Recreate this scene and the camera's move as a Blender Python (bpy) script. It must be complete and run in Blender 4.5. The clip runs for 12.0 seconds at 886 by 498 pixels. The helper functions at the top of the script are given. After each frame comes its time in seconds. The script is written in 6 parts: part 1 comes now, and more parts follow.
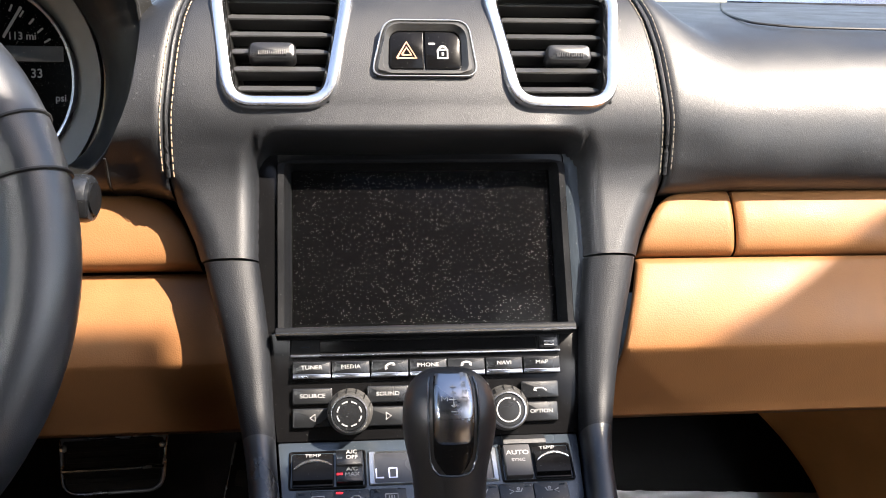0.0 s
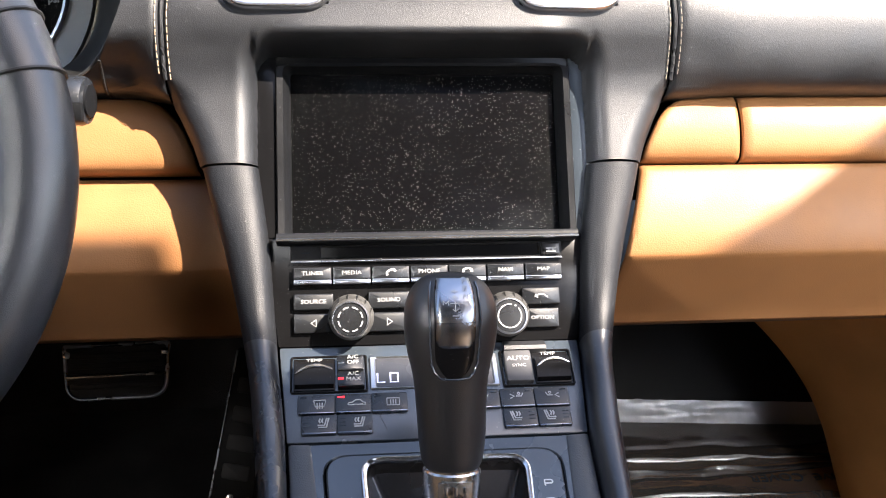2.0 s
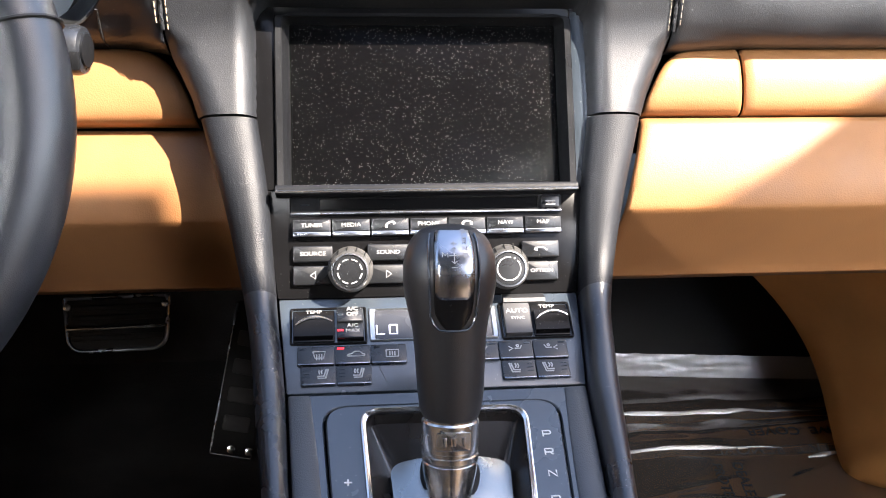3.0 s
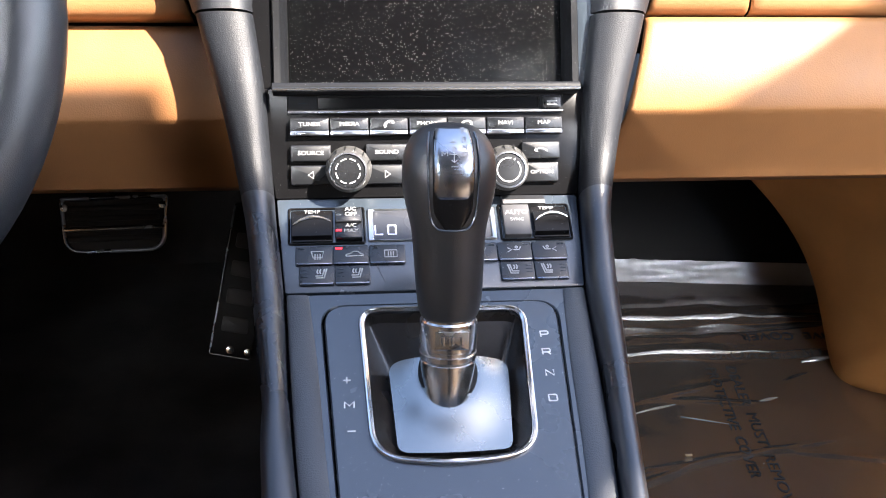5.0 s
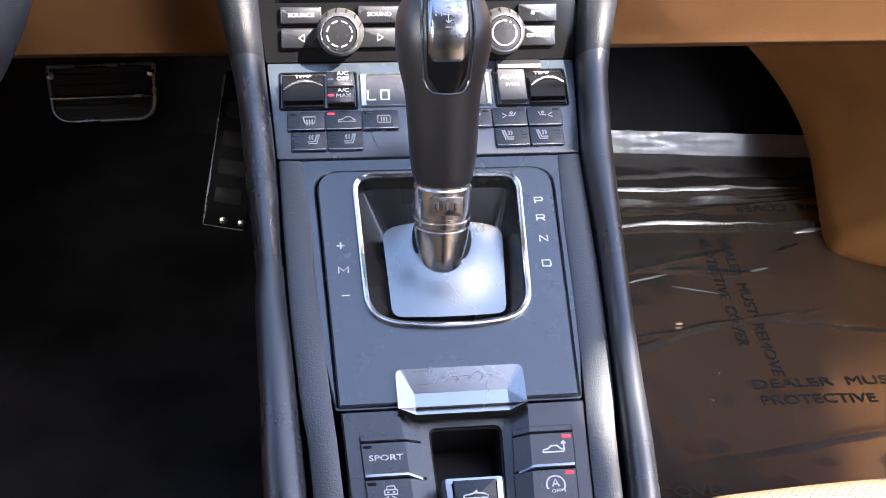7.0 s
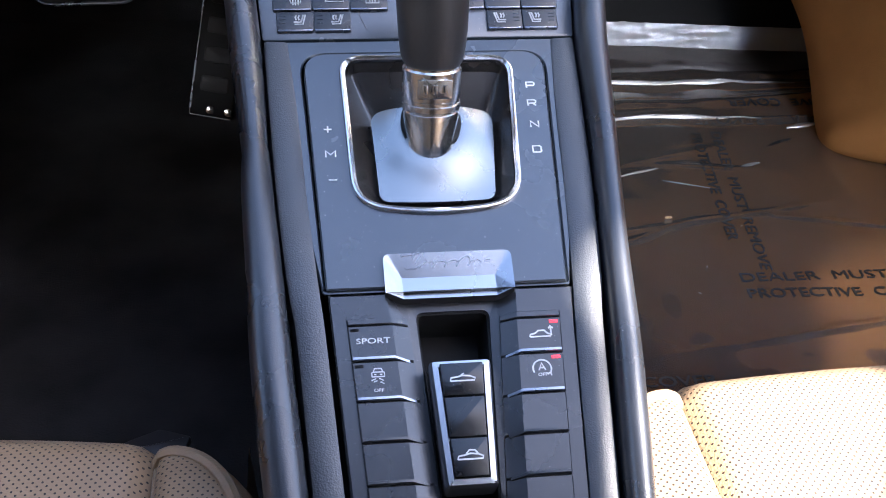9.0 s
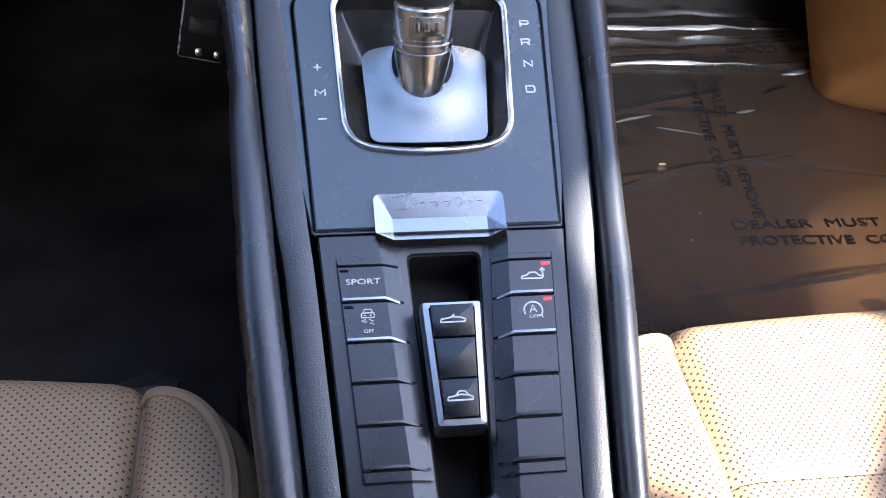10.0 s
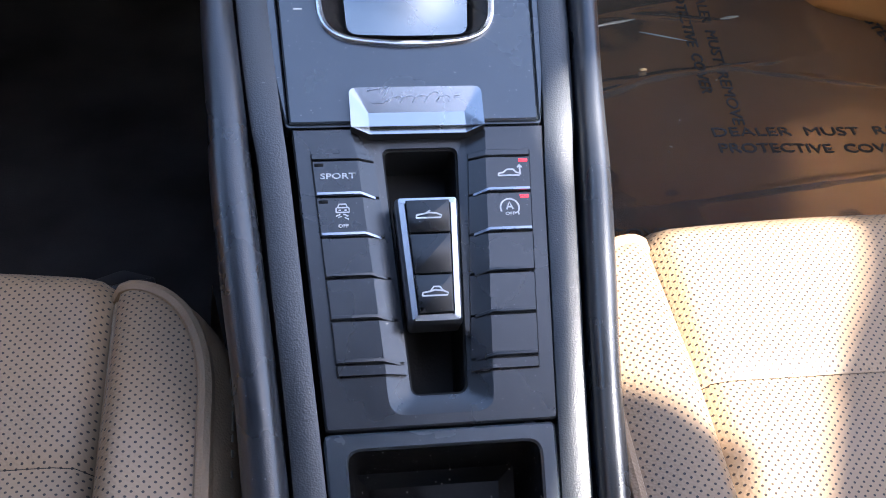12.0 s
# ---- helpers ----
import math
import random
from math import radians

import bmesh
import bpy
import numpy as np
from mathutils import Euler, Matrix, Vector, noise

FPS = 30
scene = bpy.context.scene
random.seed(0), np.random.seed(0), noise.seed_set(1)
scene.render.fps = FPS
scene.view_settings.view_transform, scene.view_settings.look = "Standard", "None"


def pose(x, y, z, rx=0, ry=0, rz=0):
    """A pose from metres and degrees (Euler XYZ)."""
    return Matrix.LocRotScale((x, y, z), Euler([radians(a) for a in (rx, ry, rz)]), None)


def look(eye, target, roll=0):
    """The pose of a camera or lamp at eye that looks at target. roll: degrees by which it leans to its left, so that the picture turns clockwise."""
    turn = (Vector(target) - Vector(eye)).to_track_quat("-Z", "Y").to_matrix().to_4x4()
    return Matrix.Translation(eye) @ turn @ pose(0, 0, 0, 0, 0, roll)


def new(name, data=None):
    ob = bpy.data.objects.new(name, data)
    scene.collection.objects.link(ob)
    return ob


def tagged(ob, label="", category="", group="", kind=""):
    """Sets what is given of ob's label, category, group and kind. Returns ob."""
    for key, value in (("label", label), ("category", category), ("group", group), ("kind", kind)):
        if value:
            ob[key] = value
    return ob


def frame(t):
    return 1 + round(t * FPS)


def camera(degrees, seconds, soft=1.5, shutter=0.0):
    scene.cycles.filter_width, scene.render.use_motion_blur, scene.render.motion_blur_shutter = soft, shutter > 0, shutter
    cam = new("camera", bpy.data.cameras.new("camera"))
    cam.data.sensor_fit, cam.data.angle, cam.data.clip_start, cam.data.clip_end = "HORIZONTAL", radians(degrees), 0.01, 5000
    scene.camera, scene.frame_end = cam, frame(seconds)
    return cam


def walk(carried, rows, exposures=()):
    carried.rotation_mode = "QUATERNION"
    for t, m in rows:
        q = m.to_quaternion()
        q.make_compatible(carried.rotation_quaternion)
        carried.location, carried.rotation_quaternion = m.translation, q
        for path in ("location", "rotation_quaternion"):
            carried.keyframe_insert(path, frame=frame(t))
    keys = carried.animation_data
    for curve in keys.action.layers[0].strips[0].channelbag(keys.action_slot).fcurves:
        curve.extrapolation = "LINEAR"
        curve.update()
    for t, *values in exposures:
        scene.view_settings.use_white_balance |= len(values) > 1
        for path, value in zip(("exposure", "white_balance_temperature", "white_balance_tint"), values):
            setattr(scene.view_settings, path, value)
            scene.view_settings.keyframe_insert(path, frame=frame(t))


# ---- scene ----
cam = camera(47.59, 12.0, soft=1.0)
PATH = [
    (0, look((-0.0566, -0.0073, 0.6119), (0.0540, 0.9581, 0.3756), 0.775)),
    (0.5, look((-0.0561, -0.0035, 0.6102), (0.0537, 0.9564, 0.3523), 0.789)),
    (1, look((-0.0558, -0.0037, 0.6091), (0.0533, 0.9519, 0.3355), 0.784)),
    (1.5, look((-0.0565, -0.0036, 0.6072), (0.0530, 0.9451, 0.3106), 0.806)),
    (2, look((-0.0568, -0.0031, 0.6056), (0.0522, 0.9387, 0.2874), 1.006)),
    (2.5, look((-0.0566, -0.0033, 0.6049), (0.0507, 0.9312, 0.2656), 1.113)),
    (3, look((-0.0563, -0.0031, 0.6037), (0.0516, 0.9237, 0.2439), 1.228)),
    (5, look((-0.0567, -0.0007, 0.5986), (0.0515, 0.8887, 0.1544), 1.778)),
    (5.5, look((-0.0571, -0.0006, 0.5973), (0.0515, 0.8767, 0.1297), 1.823)),
    (6, look((-0.0569, 0.0002, 0.5960), (0.0523, 0.8644, 0.1048), 1.856)),
    (6.5, look((-0.0572, 0.0008, 0.5945), (0.0529, 0.8462, 0.0719), 1.948)),
    (7, look((-0.0567, 0.0000, 0.5922), (0.0544, 0.8272, 0.0413), 2.179)),
    (9, look((-0.0554, 0.0008, 0.5835), (0.0615, 0.7672, -0.0482), 3.257)),
    (9.5, look((-0.0553, 0.0006, 0.5805), (0.0641, 0.7497, -0.0711), 3.691)),
    (10, look((-0.0545, 0.0022, 0.5766), (0.0685, 0.7355, -0.0921), 4.159)),
    (10.5, look((-0.0543, 0.0003, 0.5757), (0.0732, 0.7187, -0.1082), 4.715)),
    (11, look((-0.0541, 0.0010, 0.5727), (0.0780, 0.7033, -0.1268), 5.391)),
    (11.5, look((-0.0538, -0.0009, 0.5720), (0.0825, 0.6841, -0.1437), 6.022)),
    (12, look((-0.0532, 0.0007, 0.5687), (0.0880, 0.6694, -0.1613), 6.584)),
]
# the film camera opens up as it tilts down into the shade
walk(cam, PATH, exposures=[(0, 1.77, 7450, 14), (1.5, 2.11, 7400, 15), (3, 2.55, 7250, 15), (5, 2.72, 7000, 14), (6.5, 2.90, 6950, 17), (9, 2.96, 6500, 16), (12, 2.80, 6400, 14)])

# ---------------------------------------------------------------- light
SUN_TO = Vector((0.537, -0.393, 0.744)).normalized()
world = bpy.data.worlds.new("sky")
scene.world = world
world.use_nodes = True
wn = world.node_tree
sky = wn.nodes.new("ShaderNodeTexSky")
sky.sky_type = 'NISHITA'
sky.sun_disc = False
sky.sun_elevation = math.asin(SUN_TO.z)
sky.sun_rotation = math.atan2(SUN_TO.x, SUN_TO.y)
wn.nodes["Background"].inputs["Strength"].default_value = 0.15
wn.links.new(sky.outputs[0], wn.nodes["Background"].inputs["Color"])
sun_data = bpy.data.lights.new("sun", 'SUN')
sun_data.energy = 5.7
sun_data.angle = radians(0.5)
sun_data.color = (1.0, 0.965, 0.91)
sun = new("sun", sun_data)
sun.matrix_world = look(SUN_TO * 5, (0, 0, 0))
# added fill lamps outside the view, aimed at the two footwells and tan lining
for x, y, z, aim, spread, power in ((0.80, 0.08, 0.68, (0.42, 0.98, 0.08), 36, 0.30), (-0.80, -0.05, 0.90, (-0.25, 1.00, 0.17), 13, 0.06), (-0.80, -0.10, 0.92, (0.56, 0.92, 0.29), 10, 0.17)):
    win = bpy.data.lights.new("window_light", 'AREA')
    win.shape, win.size, win.size_y, win.energy, win.color = 'RECTANGLE', 0.8, 0.36, power, (0.84, 0.92, 1.0)
    win.spread = radians(spread)
    new("window_light", win).matrix_world = look((x, y, z), aim)


# ---------------------------------------------------------------- materials
def material(name, color, rough=0.5, metal=0.0, spec=0.5, grain=0.0, grain_scale=900.0, blotch=0.15, blotch_scale=25.0,
             rough_var=0.08, kind='NOISE', coat=0.0, emit=None, speck=0.0, speck_scale=450.0, speck_most=0.22):
    """A procedural surface: a base colour with a slow stain, a fine relief and an uneven gloss."""
    m = bpy.data.materials.new(name)
    m.use_nodes = True
    n, l = m.node_tree.nodes, m.node_tree.links
    b = n["Principled BSDF"]
    b.inputs["Metallic"].default_value = metal
    b.inputs["Specular IOR Level"].default_value = spec
    b.inputs["Coat Weight"].default_value = coat
    co = n.new("ShaderNodeTexCoord")
    slow = n.new("ShaderNodeTexNoise")
    slow.inputs["Scale"].default_value = blotch_scale
    slow.inputs["Detail"].default_value = 5.0
    l.new(co.outputs["Object"], slow.inputs["Vector"])
    ramp = n.new("ShaderNodeMapRange")
    ramp.inputs["From Min"].default_value, ramp.inputs["From Max"].default_value = 0.3, 0.7
    ramp.inputs["To Min"].default_value, ramp.inputs["To Max"].default_value = 1 - blotch, 1 + blotch
    l.new(slow.outputs["Fac"], ramp.inputs["Value"])
    mul = n.new("ShaderNodeVectorMath")
    mul.operation = 'SCALE'
    mul.inputs[0].default_value = color
    l.new(ramp.outputs[0], mul.inputs["Scale"])
    out = mul.outputs[0]
    if speck:
        vor = n.new("ShaderNodeTexVoronoi")
        vor.inputs["Scale"].default_value = speck_scale
        l.new(co.outputs["Object"], vor.inputs["Vector"])
        wn1 = n.new("ShaderNodeTexWhiteNoise")
        l.new(vor.outputs["Position"], wn1.inputs["Vector"])
        cut = n.new("ShaderNodeMath")
        cut.operation = 'MULTIPLY_ADD'
        cut.inputs[1].default_value, cut.inputs[2].default_value = 1.5, speck_most - 1.5
        l.new(wn1.outputs["Value"], cut.inputs[0])
        less = n.new("ShaderNodeMath")
        less.operation = 'LESS_THAN'
        l.new(vor.outputs["Distance"], less.inputs[0])
        l.new(cut.outputs[0], less.inputs[1])
        sc = n.new("ShaderNodeMath")
        sc.operation = 'MULTIPLY'
        l.new(less.outputs[0], sc.inputs[0])
        faint = n.new("ShaderNodeMapRange")
        faint.inputs["From Min"].default_value, faint.inputs["From Max"].default_value = 0.0, speck_most
        faint.inputs["To Min"].default_value, faint.inputs["To Max"].default_value = speck * 0.15, speck
        l.new(cut.outputs[0], faint.inputs["Value"])
        l.new(faint.outputs[0], sc.inputs[1])
        mix = n.new("ShaderNodeMix")
        mix.data_type = 'RGBA'
        mix.inputs["B"].default_value = (0.60, 0.60, 0.59, 1)
        l.new(sc.outputs[0], mix.inputs["Factor"])
        l.new(out, mix.inputs["A"])
        out = mix.outputs["Result"]
    l.new(out, b.inputs["Base Color"])
    rr_ = n.new("ShaderNodeMapRange")
    rr_.inputs["From Min"].default_value, rr_.inputs["From Max"].default_value = 0.3, 0.7
    rr_.inputs["To Min"].default_value, rr_.inputs["To Max"].default_value = max(rough - rough_var, 0.02), rough + rough_var
    l.new(slow.outputs["Fac"], rr_.inputs["Value"])
    l.new(rr_.outputs[0], b.inputs["Roughness"])
    if grain:
        g = n.new("ShaderNodeTexVoronoi" if kind == 'CELL' else "ShaderNodeTexNoise")
        g.inputs["Scale"].default_value = grain_scale
        l.new(co.outputs["Object"], g.inputs["Vector"])
        bump = n.new("ShaderNodeBump")
        bump.inputs["Strength"].default_value = grain
        bump.inputs["Distance"].default_value = 0.0006
        l.new(g.outputs["Distance" if kind == 'CELL' else "Fac"], bump.inputs["Height"])
        l.new(bump.outputs[0], b.inputs["Normal"])
    if emit:
        b.inputs["Emission Color"].default_value = (*emit[:3], 1)
        b.inputs["Emission Strength"].default_value = emit[3]
    return m


def perforated(name, color, pitch=0.0043, hole=0.19):
    """Leather with rows of small punched holes."""
    m = material(name, color, rough=0.5, grain=0.35, grain_scale=700, blotch=0.06, kind='CELL')
    n, l = m.node_tree.nodes, m.node_tree.links
    b = n["Principled BSDF"]
    co = n.new("ShaderNodeTexCoord")
    sep = n.new("ShaderNodeSeparateXYZ")
    l.new(co.outputs["Object"], sep.inputs[0])

    def op(kind, a, c=None):
        k = n.new("ShaderNodeMath")
        k.operation = kind
        for i, v in enumerate((a, c)):
            if v is None:
                continue
            if isinstance(v, (int, float)):
                k.inputs[i].default_value = v
            else:
                l.new(v, k.inputs[i])
        return k.outputs[0]
    x, y = op('DIVIDE', sep.outputs["X"], pitch), op('DIVIDE', sep.outputs["Y"], pitch)
    p, q = op('ADD', x, y), op('SUBTRACT', x, y)
    dp, dq = op('SUBTRACT', op('FRACT', p), 0.5), op('SUBTRACT', op('FRACT', q), 0.5)
    d = op('SQRT', op('ADD', op('MULTIPLY', dp, dp), op('MULTIPLY', dq, dq)))
    inside = op('LESS_THAN', d, hole)
    mix = n.new("ShaderNodeMix")
    mix.data_type = 'RGBA'
    mix.inputs["B"].default_value = (0.03, 0.02, 0.014, 1)
    l.new(inside, mix.inputs["Factor"])
    l.new(b.inputs["Base Color"].links[0].from_socket, mix.inputs["A"])
    l.new(mix.outputs["Result"], b.inputs["Base Color"])
    return m


LEATHER = material("black_leather", (0.0122, 0.0136, 0.0162), rough=0.45, spec=0.68, grain=0.18, grain_scale=1600, kind='CELL', speck=0.5, speck_scale=950, speck_most=0.22)
# Same leather as the rails, darker and duller to weaken the sun's glare.
PILLAR_SKIN = material("dulled_pillar_leather", (0.011, 0.0124, 0.0150), rough=0.47, spec=0.30, grain=0.22, grain_scale=1600, kind='CELL', speck=0.4, speck_scale=1100, speck_most=0.26)
LEATHER_FINE = material("black_grip_leather", (0.019, 0.019, 0.020), rough=0.37, spec=0.55, grain=0.13, grain_scale=1800, kind='CELL')
WHEEL_SKIN = material("black_wheel_leather", (0.023, 0.026, 0.031), rough=0.38, spec=0.9, grain=0.14, grain_scale=1700, kind='CELL', speck=0.2, speck_scale=1000)
TAN = material("tan_leather", (0.266, 0.1190, 0.0465), rough=0.48, spec=0.3, grain=0.16, grain_scale=1050, kind='CELL', blotch=0.09, blotch_scale=32)
BEIGE = material("beige_leather", (0.292, 0.192, 0.111), rough=0.5, grain=0.4, grain_scale=800, kind='CELL', blotch=0.06)
BEIGE_HOLES = perforated("beige_perforated_leather", (0.292, 0.194, 0.113))
# Black plastic with some of the sky's blue reflection put into its base.
SATIN = material("satin_black_plastic", (0.032, 0.042, 0.053), rough=0.24, spec=1.0, grain=0.1, grain_scale=2200, blotch=0.08, speck=0.35, speck_scale=900)
SOFT = material("soft_touch_black_plastic", (0.018, 0.019, 0.021), rough=0.34, spec=0.6, grain=0.12, grain_scale=2000, kind='CELL')
RAIL_SKIN = material("smooth_black_leather", (0.016, 0.018, 0.022), rough=0.30, spec=0.8, grain=0.10, grain_scale=1500, kind='CELL', speck=0.3, speck_scale=900)
BEZEL = material("dark_bezel_plastic", (0.007, 0.0075, 0.0085), rough=0.35, spec=0.25, grain=0.1, grain_scale=2200, speck=0.3, speck_scale=1000)
TRIM = material("grained_trim_plastic", (0.036, 0.040, 0.045), rough=0.40, spec=0.7, grain=0.2, grain_scale=1300, kind='CELL', speck=0.3, speck_scale=1000)
GREY_KEY = material("grey_button_plastic", (0.045, 0.045, 0.047), rough=0.36, spec=0.4, grain=0.08, grain_scale=1800)
GUNMETAL = material("dark_satin_metal", (0.33, 0.35, 0.39), rough=0.27, metal=1.0, rough_var=0.05)
# Gate panel's satin plastic, made darker for the dim reflection over the switch bank.
BANK_KEY = material("dimmed_satin_plastic", (0.015, 0.0172, 0.021), rough=0.29, spec=0.78, grain=0.08, grain_scale=2200, speck=0.3, speck_scale=1000)
KNOB = material("grey_knob_plastic", (0.050, 0.049, 0.047), rough=0.42, spec=0.5, grain=0.1, grain_scale=2200, speck=0.3, speck_scale=1000)
CONE = material("grey_dial_surround", (0.24, 0.235, 0.22), rough=0.55, grain=0.2, speck=0.4, speck_scale=420)
CONCRETE = material("weathered_asphalt", (0.075, 0.074, 0.072), rough=0.9, grain=0.5, grain_scale=60, blotch=0.15, blotch_scale=0.6)
LINING = material("dark_blocker_cloth", (0.04, 0.036, 0.033), rough=0.9, grain=0.4, grain_scale=700)
GLOSS = material("gloss_black_plastic", (0.006, 0.006, 0.0065), rough=0.16, spec=0.14, rough_var=0.05, speck=0.3, speck_scale=1400)
TRAY_BLACK = material("dusty_tray_plastic", (0.008, 0.008, 0.0085), rough=0.22, spec=0.5, rough_var=0.06, speck=0.75, speck_scale=620, speck_most=0.26)
DULL = material("dull_black_plastic", (0.009, 0.009, 0.009), rough=0.6, spec=0.2, grain=0.2)
VANE = material("grey_louvre_plastic", (0.040, 0.041, 0.042), rough=0.40, spec=0.6, grain=0.1, grain_scale=2200)
DISPLAY = material("grey_lcd_glass", (0.035, 0.037, 0.043), rough=0.25, spec=0.5, speck=0.5, speck_scale=900)
HOOD_SKIN = material("grained_black_plastic", (0.012, 0.012, 0.0115), rough=0.5, spec=0.18, grain=0.15, grain_scale=1800, speck=0.4, speck_scale=1000)
GLASS = material("dusty_display_glass", (0.0028, 0.0029, 0.0031), rough=0.12, rough_var=0.008, blotch=0.05, spec=0.025, speck=0.48, speck_scale=1650, speck_most=0.36)
BUTTON = material("black_button_plastic", (0.009, 0.010, 0.0115), rough=0.28, spec=0.55, grain=0.1, grain_scale=2000, speck=0.3, speck_scale=1000)
CHROME = material("polished_chrome", (0.80, 0.81, 0.83), rough=0.22, metal=1.0, rough_var=0.04, blotch=0.05)
COVER = material("brushed_shift_cover", (0.25, 0.268, 0.272), rough=0.28, metal=1.0, rough_var=0.05, grain=0.012, grain_scale=900, blotch=0.08)
FUNNEL = material("gate_funnel_plastic", (0.022, 0.019, 0.017), rough=0.26, spec=0.8, grain=0.06, grain_scale=1800, rough_var=0.04)
SILVER = material("satin_aluminium", (0.44, 0.46, 0.48), rough=0.34, metal=1.0, rough_var=0.05, grain=0.015, grain_scale=1500, blotch=0.05)
PLATE = material("badge_aluminium", (0.34, 0.36, 0.38), rough=0.25, metal=1.0, rough_var=0.04, grain=0.01, grain_scale=1500, blotch=0.05)
STEEL = material("worn_steel", (0.60, 0.59, 0.57), rough=0.24, metal=1.0, rough_var=0.1)
# White print, dimmed for the sunlit stack and brightened for the shaded console.
WHITE = material("white_print", (0.32, 0.32, 0.32), rough=0.6, blotch=0.05)
PRINT = material("brightened_white_print", (0.62, 0.62, 0.62), rough=0.6, blotch=0.05)
RED = material("lit_red_lamp", (0.6, 0.02, 0.03), rough=0.4, emit=(1.0, 0.03, 0.05, 0.6))
AMBER = material("orange_print", (0.55, 0.27, 0.17), rough=0.5)
LCD = material("lit_display_segments", (0.5, 0.55, 0.8), rough=0.5, emit=(0.62, 0.68, 1.0, 0.10))
CARPET = material("black_carpet", (0.033, 0.033, 0.034), rough=0.95, spec=0.1, grain=1.0, grain_scale=700, blotch=0.4, blotch_scale=12)
FLOORCLOTH = material("dark_brown_carpet", (0.038, 0.028, 0.025), rough=0.95, spec=0.1, grain=1.0, grain_scale=700, blotch=0.2, blotch_scale=10)
SUEDE = material("tan_carpet", (0.62, 0.27, 0.085), rough=0.9, spec=0.1, grain=0.8, grain_scale=1300, blotch=0.12, blotch_scale=14)
RUBBER = material("black_rubber", (0.012, 0.012, 0.012), rough=0.6)
THREAD_TAN = material("tan_thread", (0.46, 0.34, 0.23), rough=0.7)
THREAD_GREY = material("grey_thread", (0.22, 0.19, 0.15), rough=0.7)
INK = material("black_ink", (0.058, 0.046, 0.041), rough=0.7)
FABRIC = material("black_shadow_cloth", (0.02, 0.02, 0.02), rough=0.9, grain=0.5, grain_scale=800)
PAINT = material("tan_door_leather", (0.55, 0.29, 0.12), rough=0.5, grain=0.4, grain_scale=900, kind='CELL')
CRUMB = material("wood_crumb", (0.5, 0.33, 0.18), rough=0.8)
FILM = bpy.data.materials.new("clear_plastic_film")
FILM.use_nodes = True
fn, fl = FILM.node_tree.nodes, FILM.node_tree.links
fn.remove(fn["Principled BSDF"])
f_t, f_g, f_m = fn.new("ShaderNodeBsdfTransparent"), fn.new("ShaderNodeBsdfGlossy"), fn.new("ShaderNodeMixShader")
f_t.inputs["Color"].default_value = (0.93, 0.90, 0.87, 1)
f_g.inputs["Roughness"].default_value = 0.16
f_w = fn.new("ShaderNodeLayerWeight")
f_w.inputs["Blend"].default_value = 0.25
f_r = fn.new("ShaderNodeMapRange")
f_r.inputs["To Min"].default_value, f_r.inputs["To Max"].default_value = 0.07, 0.5
fl.new(f_w.outputs["Fresnel"], f_r.inputs["Value"])
fl.new(f_r.outputs[0], f_m.inputs["Fac"])
fl.new(f_t.outputs[0], f_m.inputs[1])
fl.new(f_g.outputs[0], f_m.inputs[2])
f_d, f_h = fn.new("ShaderNodeBsdfDiffuse"), fn.new("ShaderNodeMixShader")
f_d.inputs["Color"].default_value = (0.50, 0.46, 0.44, 1)
f_h.inputs["Fac"].default_value = 0.055
fl.new(f_m.outputs[0], f_h.inputs[1])
fl.new(f_d.outputs[0], f_h.inputs[2])
fl.new(f_h.outputs[0], fn["Material Output"].inputs["Surface"])


# the same film where folded over: milky and glossy, whitened for sky glints
FOLD = FILM.copy()
FOLD.name = "folded_plastic_film"
for nd in FOLD.node_tree.nodes:
    if nd.type == 'BSDF_DIFFUSE':
        nd.inputs["Color"].default_value = (0.80, 0.82, 0.85, 1)
    if nd.type == 'MIX_SHADER' and not nd.inputs["Fac"].is_linked:
        nd.inputs["Fac"].default_value = 0.09
    if nd.type == 'MAP_RANGE':
        nd.inputs["To Min"].default_value = 0.34
    if nd.type == 'BSDF_GLOSSY':
        nd.inputs["Roughness"].default_value = 0.30


# ---------------------------------------------------------------- building blocks
def thing(name, label, category, at=None, group="", kind=""):
    ob = tagged(new(name), label, category, group, kind)
    ob.empty_display_size = 0.02
    if at is not None:
        ob.matrix_world = at
    return ob


def part(name, bm, mat, parent=None, label="", smooth=35.0):
    """Links a bmesh as one mesh object under a thing or a part."""
    bmesh.ops.recalc_face_normals(bm, faces=bm.faces)
    me = bpy.data.meshes.new(name)
    bm.to_mesh(me)
    bm.free()
    me.materials.append(mat)
    if smooth:
        me.polygons.foreach_set("use_smooth", [len(p.vertices) < 5 for p in me.polygons])
        me.set_sharp_from_angle(angle=radians(smooth))
    ob = new(name, me)
    ob.parent = parent
    if label:
        tagged(ob, label)
    return ob


def rounded(pts, r, n=5):
    """A polygon, counter-clockwise, with its corners rounded."""
    out, k = [], len(pts)
    rs = r if isinstance(r, (list, tuple)) else [r] * k
    for i in range(k):
        p, a, b = Vector(pts[i]), Vector(pts[i - 1]), Vector(pts[(i + 1) % k])
        da, db = (a - p), (b - p)
        q = min(rs[i], da.length * 0.49, db.length * 0.49)
        s, e = p + da.normalized() * q, p + db.normalized() * q
        for j in range(n + 1):
            t = j / n
            out.append((1 - t) ** 2 * s + 2 * t * (1 - t) * p + t * t * e)
    return out


